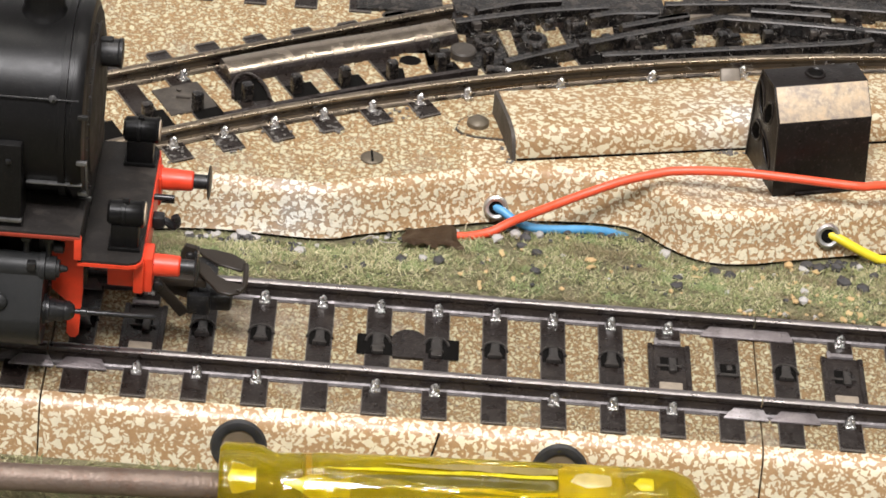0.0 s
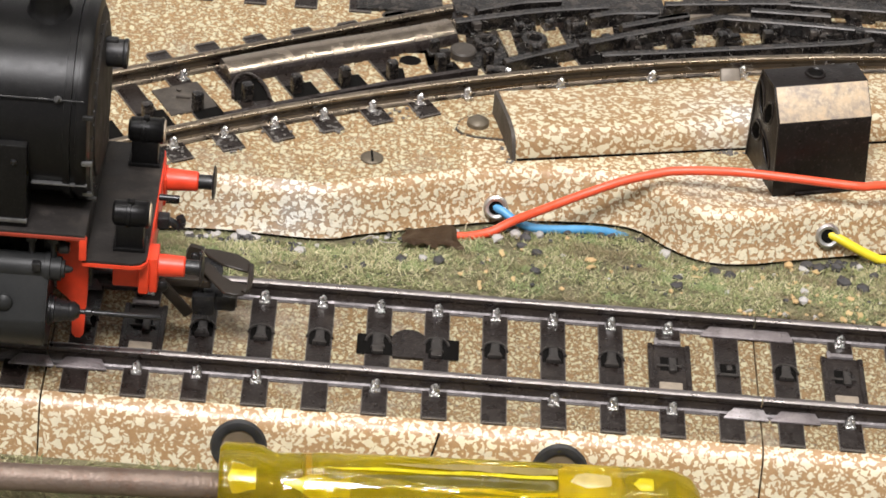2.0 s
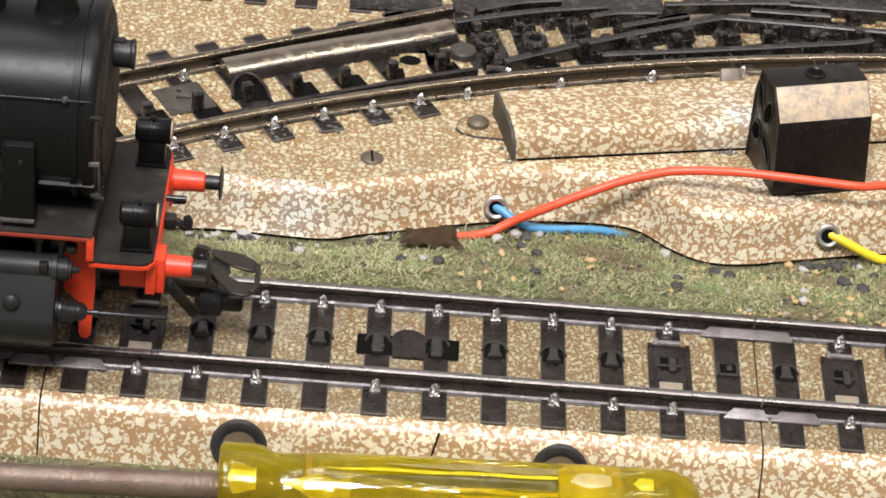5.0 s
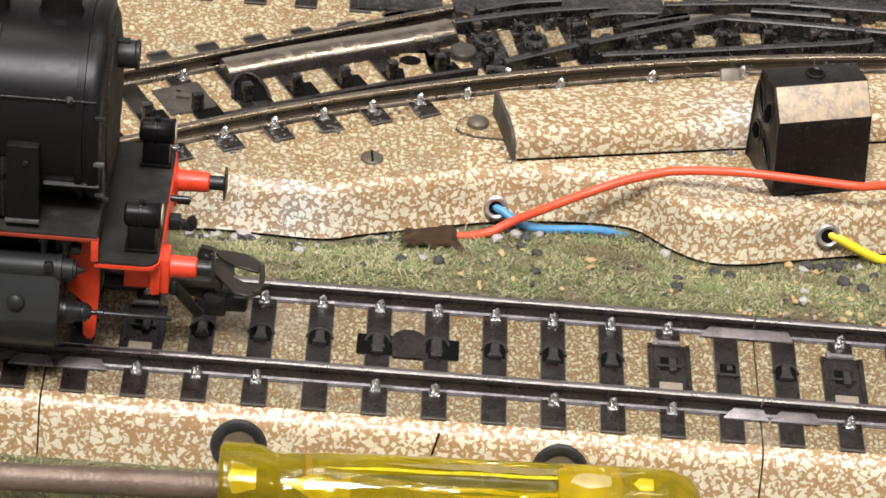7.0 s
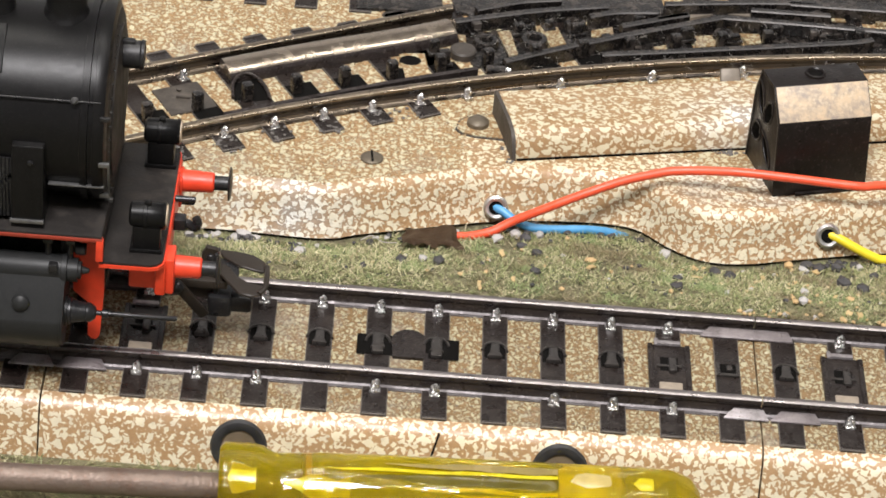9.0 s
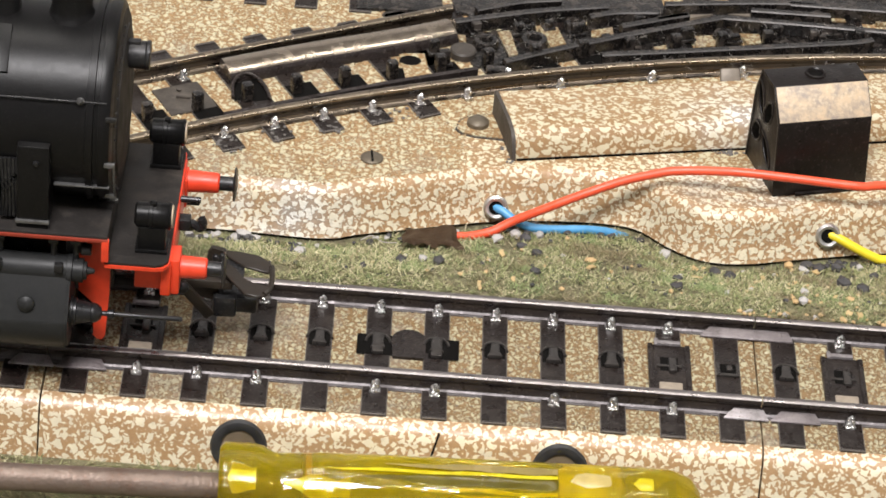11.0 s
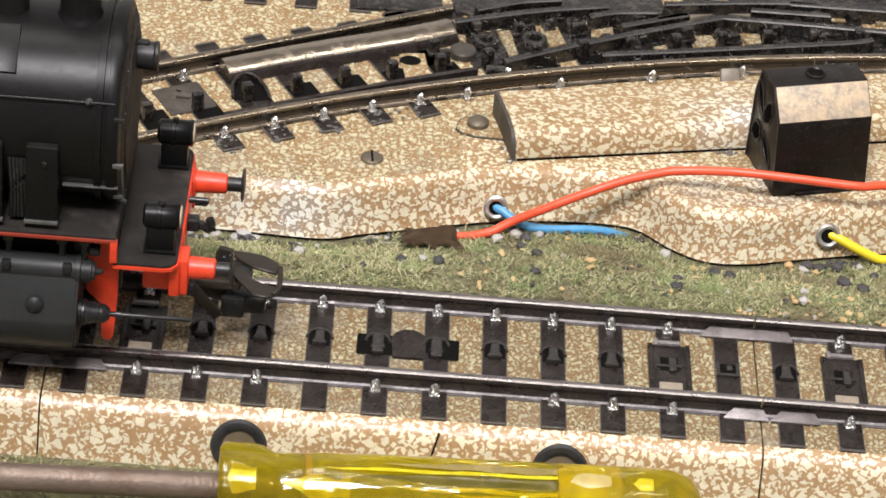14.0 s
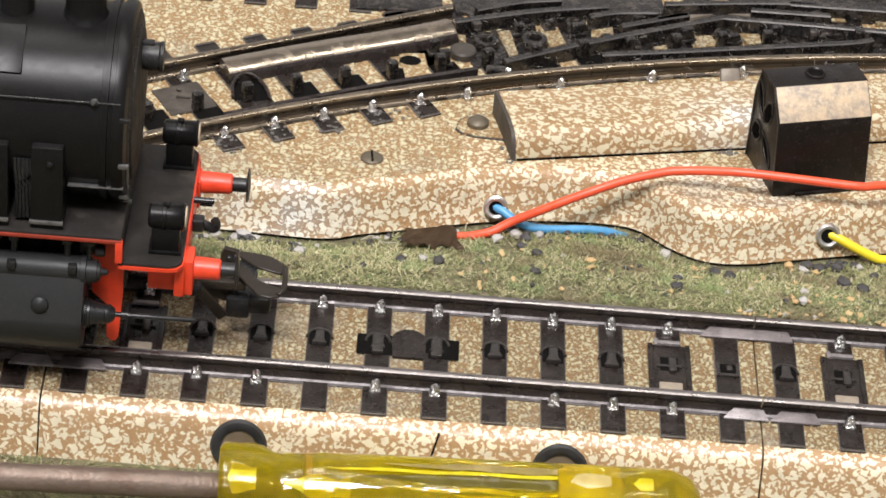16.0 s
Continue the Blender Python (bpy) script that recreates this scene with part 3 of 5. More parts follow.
# ---- turnout ----
def arc(cx, cy, r, xa, xb, n=40):
    return [(x, cy + math.sqrt(r * r - (x - cx) ** 2), HB) for x in (xa + (xb - xa) * i / n for i in range(n + 1))]


def turnout():
    to = thing("turnout", 0, 0, 0, 0, "tinplate turnout with curved rails on speckled bedding", "track")
    # bedding
    bm = bmesh.new()
    sec = [(0.3, -0.2), (0.3, 0.6), (0.0, 0.66), (0.06, 0.9), (0.45, 4.2), (0.62, 5.8), (0.78, 6.75), (1.0, 7.25), (1.3, 7.44), (1.7, 7.5)]
    rows = []
    for i in range(341):
        x = -100 + i
        y, w = edge_y(x), 2.9
        rows.append([bm.verts.new((x, y + w * a, z)) for a, z in sec] + [bm.verts.new((x, yy, HB)) for yy in (y + 14, y + 40, 170)] + [bm.verts.new((x, 176, 0))])
    for p, q in zip(rows, rows[1:]):
        for j in range(len(p) - 1):
            f = bm.faces.new((p[j], q[j], q[j + 1], p[j + 1]))
            # index 2 paints the shade under the undercut foot black
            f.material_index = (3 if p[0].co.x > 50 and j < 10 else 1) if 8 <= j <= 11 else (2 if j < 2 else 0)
    bm.faces.new([v for v in rows[0]])
    bm.faces.new([v for v in rows[-1]][::-1])
    bmesh.ops.recalc_face_normals(bm, faces=list(bm.faces))
    part("base", bm, [M_BANK, M_BED, M_SHADE_SCRATCH, M_FLAT], to, "tan and cream speckled bedding with a wavy front edge", smooth=60)
    # running rails
    r1 = arc(155.0, -207.4, 289.8, -30, 150, 60)
    bm = bmesh.new()
    sweep(bm, r1, RAIL_PROF, BRIGHT_FOOT)
    part("rail", bm, [M_RAIL_WORN, M_HEAD_WORN], to, "curved steel rail with brassy sheen")
    d = Vector((0.878, 0.479, 0))
    r2 = [(2.33 - 40 * d.x + s * d.x, 58.3 - 40 * d.y + s * d.y, HB) for s in range(0, 94, 3)]
    bm = bmesh.new()
    sweep(bm, r2, RAIL_PROF, BRIGHT_FOOT)
    part("rail", bm, [M_RAIL_WORN, M_HEAD_WORN], to, "steel rail with brassy sheen")
    o = part("spike", spike_mesh(), M_TIN, to, "bright tin rail clip")
    o.matrix_basis = pose(10.9 * MM, 60.9 * MM, HB * MM, 0, 0, 28)
    # switch blades
    bm = bmesh.new()
    sweep(bm, curve_pts([(16.6, 62.4, HB), (28.2, 68.5, HB), (41.6, 74.9, HB), (48.8, 78.8, HB)], 8),
          [(-2.5, 0.1), (-2.4, 1.35), (-2.1, 1.75), (-1.3, 2.25), (-0.2, 2.55), (0.9, 2.6), (1.5, 2.3), (1.5, 0.1)], (2, 3, 4, 5))
    part("switch_blade", bm, [M_RAIL, M_BLADE], to, "polished bare metal switch blade")
    bm = bmesh.new()
    sweep(bm, curve_pts([(17.6, 49.0, HB), (28.6, 54.9, HB), (41.2, 61.4, HB), (52.9, 66.8, HB)], 8),
          [(-0.3, 0.4), (-0.35, 2.2), (0.0, 2.5), (0.3, 2.2), (0.3, 0.4)])
    part("switch_blade", bm, M_RAIL, to, "thin dark switch blade")
    # frog
    slim = [(-0.55, 0.0), (-0.58, 2.26), (-0.42, 2.45), (0.4, 2.45), (0.58, 2.26), (0.55, 0.0)]
    for ctrl in ([(49.4, 79.6), (53.9, 81.6), (62.3, 84.9), (72.1, 87.7)], [(56.8, 69.3), (65.6, 74.6), (74.9, 79.7), (84.3, 84.5), (89.3, 87)],
                 [(74.1, 82.1), (84.3, 87.2)], [(89.3, 87.05), (99.7, 87.0), (114, 86.7), (140, 86.3)], [(93.9, 90.0), (105.9, 90.2)], [(79.6, 85.1), (84.2, 87.0)], [(69.4, 84.3), (73.6, 86.1), (79.7, 87.1)], [(80.9, 89.8), (94.1, 92.3), (104.2, 93.6)], [(52.5, 83.6), (59, 86.9), (65.2, 88.6)],
                 [(71, 73.4), (86.5, 77.1), (99.3, 80.3), (108.7, 82.7), (111.8, 84.0)], [(100, 92.8), (125, 93.2)]):
        bm = bmesh.new()
        # paler bevel on the viewer's side paints the highlight along each rail
        sweep(bm, curve_pts([(x, y, HB) for x, y in ctrl], 6), slim, (1,))
        part("frog_rail", bm, [M_FROG, M_FROG_GLINT], to, "black frog rail")
    # straight rails of the track behind
    for y in (106.5,):
        bm = bmesh.new()
        sweep(bm, [(-60 + 20 * i, y, HB) for i in range(12)], RAIL_PROF, BRIGHT)
        part("rail", bm, [M_RAIL_WORN, M_HEAD_WORN], to, "steel rail with brassy sheen")
    # sleepers
    first = hole = bump = spike = short = None
    for k in range(-4, 18):
        x = 10.5 + 6.75 * k
        h = math.radians(28.6 if x < 45 else max(9.0, 28.6 - (x - 45) * 0.27))
        y = -207.4 + math.sqrt(289.8 ** 2 - (x - 155) ** 2)
        rz = math.degrees(h)
        SLEEPERS.append((x, y, math.cos(h), math.sin(h), -5.0 if x < 50 else -1.0, 22.6 if x < 50 else 24.0, 3.5))
        if first is None:
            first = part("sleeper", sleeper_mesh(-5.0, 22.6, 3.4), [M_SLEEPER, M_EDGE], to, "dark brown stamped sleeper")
            # black sheet beside the stud, painting the shade of its hole
            hole = part("stud_hole_shade", box(bmesh.new(), -0.9, 3.2, -2.6, 2.2, 0.235, 0.26), M_SHADE_SCRATCH, to)
            bm = bmesh.new()
            box(bm, -0.75, 0.75, -0.35, 1.0, 0.2, 3.1, bevel=0.25)
            bump = part("contact_stud", bm, M_FROG, to, "tall black contact stud")
            spike = part("spike", spike_mesh(), M_TIN, to, "bright tin rail clip")
            for o, yy, z in ((first, 0, 0), (hole, 5.9, HB), (bump, 5.9, HB), (spike, -1.2, HB)):
                o.matrix_basis = pose(x * MM, y * MM, 0, 0, 0, rz) @ pose(-0.7 * MM * (yy > 0), yy * MM, z * MM)
            continue
        if x > 50 and short is None:
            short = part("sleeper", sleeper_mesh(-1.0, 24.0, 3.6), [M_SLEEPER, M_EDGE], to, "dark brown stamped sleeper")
            short.matrix_basis = pose(x * MM, y * MM, 0, 0, 0, rz)
        for o, yy, z in ((first if x < 50 else short, 0, 0), (hole, 5.9, HB), (bump, 5.9, HB), (spike, -1.2, HB)):
            if o is spike and x > 52 and k % 2:
                continue
            c = new(o.name.split(".")[0], o.data)
            c.parent = to
            c.matrix_basis = pose(x * MM, y * MM, 0, 0, 0, rz) @ pose(-0.7 * MM * (yy > 0), yy * MM, z * MM)
    for x in (3.8, 11.7, 19.65, 27.2, 35.3, 43.0):
        again(first, to, x, 82.1 + 6.6, 0)
        SLEEPERS.append((x, 88.7, 1.0, 0.0, -6.6, 22.6, 3.4))
    # black frog beds between the sleepers
    for k, (x0, y0, w, l, rz) in enumerate(((55, 76, 9, 9, 24), (70, 80.5, 12, 8, 22), (78, 80, 6, 9, 18), (100, 84, 12, 4.5, 2), (110, 85, 10, 6, 2), (98, 93, 24, 5, 0), (64, 88.5, 26, 5, 22), (41, 88, 13, 6.5, 4), (57, 89.2, 16, 5.5, 10), (72, 91.5, 18, 6, 8), (104, 96.8, 26, 4.5, 1))):
        bm = bmesh.new()
        box(bm, -w / 2, w / 2, -l / 2, l / 2, HB - 0.2, HB + 0.36 + 0.025 * k, bevel=0.15)
        o = part("frog_bed", bm, M_FROG, to, "black dusty frog bed")
        o.matrix_basis = pose(x0 * MM, y0 * MM, 0, 0, 0, rz)
    # rivets and plates on the frog
    for x, y in ((69.5, 79.4), (76.5, 77), (82.5, 80)):
        bm = bmesh.new()
        lathe(bm, (x, y, HB), (x, y, HB + 1.3), [(0, 1.7), (0.7, 1.6), (0.9, 1.2), (0.95, 0.4)], 14)
        part("rivet", bm, M_FROG, to, "domed dusty rivet")
    bm = bmesh.new()
    plate(bm, [(41.5, 72.4), (45.2, 72.9), (46.1, 67.4), (42.7, 65.4)], HB, HB + 0.33)
    part("bedding_patch", bm, M_BED, to, "speckled bedding around a screw hole")
    # black oval painted for the dark of the screw hole
    bm = bmesh.new()
    ring = [(43.2 + 1.6 * math.cos(a), 70.6 + 1.35 * math.sin(a)) for a in (2 * math.pi * i / 18 for i in range(18))]
    plate(bm, ring, HB, HB + 0.36)
    part("screw_hole", bm, M_SHADE_SCRATCH, to)
    bm = bmesh.new()
    box(bm, 54.2, 57.0, 66.2, 67.8, HB + 0.2, HB + 2.4, bevel=0.2)
    part("end_block", bm, M_FROG, to)
    bm = bmesh.new()
    plate(bm, [(10.2, 50.6), (16.4, 54.0), (13.0, 60.2), (6.8, 56.8)], HB, HB + 0.28)
    box(bm, 10.4, 12.4, 55.2, 55.9, HB + 0.28, HB + 0.7, bevel=0.1)
    blob(bm, (10.6, 57.2, HB + 0.5), 0.45, 4, 0.8)
    part("toe_plate", bm, M_ENDCAP, to, "wide dusty dark plate at the toe of the blades")
    bm = bmesh.new()
    plate(bm, [(21.2, 50.9), (25.8, 53.6), (21.6, 61.2), (17.6, 59.6)], HB, HB + 0.3)
    o = part("blade_bed", bm, M_SLEEPER, to, "dark stamped plate under the blade")
    # shade of the opening, put on as a flat black plate
    bm = bmesh.new()
    plate(bm, [(18.6, 55.9), (18.0, 58.4), (18.0, 60.8), (19.3, 62.3), (21.3, 62.1), (22.9, 59.5), (23.6, 56.8), (21.8, 56.0)], HB + 0.3, HB + 0.33)
    part("blade_opening", bm, M_SHADE_SCRATCH, o)
    bm = bmesh.new()
    tube(bm, curve_pts([(18.4, 56.2, HB + 0.5), (18.2, 59.4, HB + 1.1), (19.4, 61.4, HB + 1.4), (21.3, 61.0, HB + 1.4), (22.9, 58.8, HB + 1.0), (23.7, 56.6, HB + 0.5)], 5), 0.26, 8)
    part("opening_rim", bm, M_RAIL, o, "dark folded rim of the opening")
    for o in ([(49.9, 78.6), (51.1, 78.5), (51.2, 76.4), (50.2, 77.0)], [(55.8, 80.4), (57.7, 81.0), (58.9, 74.2), (57.6, 73.6)], [(61.9, 82.4), (63.4, 83.3), (64.8, 82.9), (66.0, 78.4), (63.8, 77.0)],
              [(69.8, 82.8), (73.0, 84.4), (73.1, 82.5), (69.8, 80.6)], [(85.3, 83.6), (88.3, 84.4), (88.7, 81.4), (85.3, 80.3)], [(92.1, 85.5), (95.1, 85.7), (95.3, 83.2), (93.2, 82.4)],
              [(106.4, 92.5), (108.3, 93.1), (108.6, 91.6), (106.5, 91.4)], [(113.2, 95.4), (116.5, 95.8), (116.5, 91.0), (113.2, 91.9)], [(79.0, 79.5), (81.0, 80.4), (81.2, 79.0), (79.4, 78.4)]):
        bm = bmesh.new()
        plate(bm, o, HB, HB + 0.68)
        part("bedding_patch", bm, M_BED_OLD, to, "dusty speckled bedding between the frog mouldings")
    bm = bmesh.new()
    plate(bm, [(84.6, 92.2), (94.4, 93.8), (94.0, 90.9), (89.4, 91.2), (84.6, 88.8)], HB, HB + 0.66)
    part("dusty_plate", bm, M_SMUDGE, to, "dusty brown plate in the frog")
    # ringed bosses
    for x, y, r in ((61.2, 78.0, 2.0), (54.1, 76.4, 1.8), (60.1, 82.3, 1.3), (67.4, 83.6, 1.6), (89.6, 84.0, 1.5), (76.4, 83.6, 1.4), (96.6, 85.6, 1.2)):
        bm = bmesh.new()
        lathe(bm, (x, y, HB + 0.3), (x, y, HB + 1.9), [(0, r + 0.25), (0.7, r + 0.1), (1.2, r - 0.1), (1.3, r * 0.6), (0.9, r * 0.5), (0.5, r * 0.45)], 20)
        boss = part("boss", bm, M_FROG, to, "black ringed moulding with a hole")
        bm = bmesh.new()
        cyl(bm, (x, y, HB + 0.7), (x, y, HB + 0.85), r * 0.45, 14)
        part("boss_hole", bm, M_SHADE_SCRATCH, boss)
    # posts standing on the sleepers
    for x, y, h, w in ((48.1, 69.9, 3.0, 0.8), (46.6, 72.9, 2.8, 0.7), (63.4, 82.6, 2.0, 0.6), (67.6, 81.6, 2.4, 0.9), (76.8, 85.6, 2.2, 0.7), (84.0, 82.5, 2.6, 1.0), (90.5, 82.9, 1.8, 1.5), (97.6, 85.6, 2.4, 0.9),
                       (105.5, 86.0, 1.6, 2.2), (110.6, 93.4, 2.2, 0.8), (103.9, 91.7, 2.0, 0.8), (58.9, 80.6, 2.2, 0.8), (71.9, 80.0, 1.8, 0.7), (81.6, 83.8, 2.0, 0.7), (52.6, 79.6, 2.4, 0.7)):
        bm = bmesh.new()
        box(bm, -w, w, -0.55, 0.55, 0, h, bevel=0.2)
        box(bm, -w - 0.35, w + 0.35, -0.9, 0.9, 0.4, 0.95, bevel=0.15)
        o = part("frog_post", bm, M_FROG, to, "black post in the frog")
        o.matrix_basis = pose(x * MM, y * MM, HB * MM, 0, 0, 20)
    # rusty brown disc beside the blades
    bm = bmesh.new()
    lathe(bm, (50.8, 73.5, HB + 0.2), (50.8, 73.5, HB + 1.5), [(0, 1.95), (0.9, 1.95), (1.15, 1.75), (1.2, 0.3)], 28)
    part("pivot_disc", bm, M_ENDCAP, to, "dusty brown pivot disc")
    # bright spot of solder by the curved rail
    bm = bmesh.new()
    blob(bm, (57.4, 68.7, HB + 1.2), 0.62, 6, 0.7)
    part("solder_drop", bm, M_TIN, to, "bright drop of solder")
    rng = random.Random(91)
    bm = bmesh.new()
    for x in (10.1, 16.9, 23.8, 30.6, 37.6, 41.9):
        y = -207.4 + math.sqrt(289.8 ** 2 - (x - 155) ** 2)
        for k in range(16):
            a, b = rng.uniform(-2.0, 2.0), rng.uniform(-5.6, -1.6)
            blob(bm, (x + a * 0.878 - b * 0.479, y + a * 0.479 + b * 0.878, HB + 0.3), rng.uniform(0.1, 0.36), rng.randrange(999), 0.3)
    for k in range(60):
        s, q = (rng.uniform(-1.5, 0.6), rng.uniform(-0.6, 9)) if k % 2 else (rng.uniform(29, 36), rng.uniform(-1.6, -0.2))
        blob(bm, (58.7 + s * 0.973 - q * 0.23, 46.2 + s * 0.23 + q * 0.973, HB + 0.08), rng.uniform(0.12, 0.4), rng.randrange(999), 0.5)
    tagged(part("dirt", bm, M_CRUMB, to, "pale grey crumbs of dirt on the bedding"), kind="stuff")
    # mechanism cover beside the curve
    a = math.radians(13.3)
    m = Matrix.Translation((58.7, 46.2, HB - 0.2)) @ Matrix.Rotation(a, 4, "Z")
    prof = [(0, 0), (0.1, 0.9), (0.6, 2.4), (1.2, 3.3), (1.9, 3.8), (2.8, 4.05), (4.4, 4.25), (12.2, 4.1), (12.4, 0)]
    bm = bmesh.new()
    prism(bm, prof, 0, 62, m)
    cover = part("mechanism_cover", bm, M_COVER, to, "raised tan and cream speckled mechanism cover", smooth=50)
    bm = bmesh.new()
    prism(bm, [(-0.1, 0), (0.0, 0.95), (0.5, 2.45), (1.1, 3.38), (1.8, 3.9), (2.7, 4.15), (4.4, 4.34), (12.2, 4.2), (12.4, 0)], -0.55, 0.0, m)
    part("end_cap", bm, M_ENDCAP, cover, "bare grey folded end of the cover")
    bm = bmesh.new()
    prism(bm, [(-0.12, 0.15), (-0.12, 0.5), (0.05, 0.5), (0.05, 0.15)], 0.2, 62, m)
    part("cover_seam", bm, M_SHADE_SCRATCH, cover)
    # screws
    bm = bmesh.new()
    lathe(bm, (38.7, 43.9, HB - 0.3), (38.7, 43.9, HB + 0.5), [(0, 1.62), (0.5, 1.6), (0.72, 1.3), (0.78, 0.3)], 24)
    sc = part("screw", bm, M_BRASS, to, "flat slotted brass screw")
    bm = bmesh.new()
    box(bm, -0.16, 0.16, -1.4, 1.4, 0, 0.02)
    o = part("slot", bm, M_SHADE_SCRATCH, sc)
    o.matrix_basis = pose(38.7 * MM, 43.9 * MM, (HB + 0.49) * MM, 0, 0, 5)
    bm = bmesh.new()
    plate(bm, [(50.4 + 0, 53.2), (51.2, 52.2), (53, 51.6), (57.6, 51.4), (57.8, 53.6), (55.6, 57.5), (52.5, 57.2), (50.8, 55.2)], HB - 0.1, HB + 0.3)
    rim = bmesh.new()
    plate(rim, [(50.1, 53.1), (51.0, 51.9), (53, 51.3), (57.7, 51.1), (58.1, 53.6), (55.8, 57.8), (52.4, 57.5), (50.5, 55.3)], HB - 0.1, HB + 0.16)
    part("tab_rim", rim, M_ENDCAP, to)
    tab = part("screw_tab", bm, M_BED, to, "worn metal tab under a round screw")
    bm = bmesh.new()
    lathe(bm, (53.3, 54.6, HB + 0.3), (53.3, 54.6, HB + 1.3), [(0, 1.6), (0.6, 1.55), (0.95, 1.1), (1.05, 0.2)], 24)
    part("screw", bm, M_BRASS, tab, "round-headed brass screw")
    # folded metal lug at the cover's back
    bm = bmesh.new()
    box(bm, -1.5, 1.5, -0.25, 0.25, 0, 2.9, bevel=0.45)
    o = part("folded_lug", bm, M_SMUDGE, to, "bent tinplate lug")
    o.matrix_basis = pose(89.6 * MM, 66.3 * MM, 10.1 * MM, -38, 0, 10)
    # eyelets
    for x, y, z in ((56.4, 41.45, 2.85), (102.6, 39.4, 3.85)):
        out = Vector((0.05, -0.93, 0.36)).normalized()
        c = Vector((x, y - 0.35, z)) + 0.35 * out
        bm = bmesh.new()
        lathe(bm, c - 0.5 * out, c + 0.5 * out, [(0, 1.75), (0.55, 1.72), (0.85, 1.4), (0.75, 1.02), (0.3, 0.95)], 26, close=False)
        ey = part("eyelet", bm, M_EYELET, to, "bright metal wire eyelet")
        bm = bmesh.new()
        cyl(bm, c - 0.45 * out, c + 0.02 * out, 1.2, 20)
        part("eyelet_hole", bm, M_SHADE_SCRATCH, ey)
    return to


def pebbled(name, parent, spots, seed, mat):
    """Low irregular domes, the stones pressed into the bedding."""
    rng = random.Random(seed)
    verts, faces = [], []
    for x, y in spots:
        r, n, t0 = rng.uniform(0.24, 0.58), 6, rng.uniform(0, 6)
        h, q, e = rng.uniform(0.08, 0.24), rng.uniform(0, math.pi), rng.uniform(0.65, 1.0)
        i = len(verts)
        for f, z in ((1.0, -0.02), (0.72, 0.75)):
            for k in range(n):
                t = t0 + 2 * math.pi * k / n
                d = r * f * rng.uniform(0.8, 1.15)
                u, v = d * math.cos(t), d * e * math.sin(t)
                verts.append(((x + u * math.cos(q) - v * math.sin(q)) * MM, (y + u * math.sin(q) + v * math.cos(q)) * MM, (HB + z * h) * MM))
        verts.append((x * MM, y * MM, (HB + h) * MM))
        for k in range(n):
            a, b = k, (k + 1) % n
            faces.append((i + a, i + b, i + n + b, i + n + a))
            faces.append((i + n + a, i + n + b, i + 2 * n))
    me = bpy.data.meshes.new(name)
    me.from_pydata(verts, [], faces)
    me.materials.append(mat)
    me.shade_smooth()
    ob = new(name, me)
    ob.parent = parent
    return tagged(ob, "tan and cream stones embossed in the bedding", kind="stuff")


def gravel_straight(straight):
    rng = random.Random(31)
    spots = []
    while len(spots) < 1500:
        x, y = rng.uniform(0.6, 89.4), rng.uniform(-14.9, 14)
        if abs((x % 7.5) - 3.75) < 2.05:
            continue
        if abs(abs(y) - 8.7) < 1.4 or (abs(x - 45.2) < 2.7 and -3.6 < y < 3.8):
            continue
        if -7.2 < y < 5.2 and min(abs(x - 11.25), abs(x - 78.75)) < 3.2:
            continue
        spots.append((x, y))
    pebbled("embossed_ballast", straight, spots, 5, M_BED_OLD)


def gravel(turn):
    rng = random.Random(32)
    spots = []
    for k in range(13000):
        x, y = rng.uniform(-6, 122), rng.uniform(32, 100)
        rail = -207.4 + math.sqrt(289.8 ** 2 - (x - 155) ** 2)
        if y < edge_y(x) + 3.8 or (x > 52 and y < rail + 1.2) or abs(y - rail) < 1.6:
            continue
        if abs(0.878 * (y - 58.3) - 0.479 * (x - 2.33)) < 1.4 or math.hypot(x - 38.7, y - 43.9) < 2.1 or math.hypot(x - 44.9, y - 70.3) < 2.2:
            continue
        if any(abs((x - sx) * c + (y - sy) * d) < w / 2 + 0.35 and lo - 0.3 < (y - sy) * c - (x - sx) * d < hi + 0.3 for sx, sy, c, d, lo, hi, w in SLEEPERS):
            continue
        spots.append((x, y))
    pebbled("embossed_ballast", turn, spots, 6, M_BED)


def lint():
    """Dust fibres caught in the frog and on the bedding."""
    rng = random.Random(21)
    bm = bmesh.new()
    for k in range(240):
        x = rng.uniform(50, 118)
        y = rng.uniform(72, 90) if x > 80 else rng.uniform(70, 86)
        z = HB + rng.uniform(0.3, 2.4)
        a, l = rng.uniform(0, 6.28), rng.uniform(0.5, 1.9)
        c = [(x, y, z), (x + l * 0.4 * math.cos(a), y + l * 0.4 * math.sin(a), z + rng.uniform(0, 0.7)), (x + l * math.cos(a + 0.6), y + l * math.sin(a + 0.6), z + rng.uniform(-0.3, 0.6))]
        tube(bm, curve_pts(c, 3), 0.015, 3)
    for c in ([(38.0, 31.8, 1.9), (39.5, 32.6, 2.2), (41.0, 31.0, 2.4), (43.0, 31.2, 2.3)], [(92.0, 68.0, 11.7), (91.5, 66.0, 11.9), (93.4, 65.2, 11.8)]):
        tube(bm, curve_pts(c, 5), 0.07, 5)
    tagged(part("lint", bm, M_LINT, smooth=60), "pale dust fibres caught among the rails", "dust", kind="stuff")


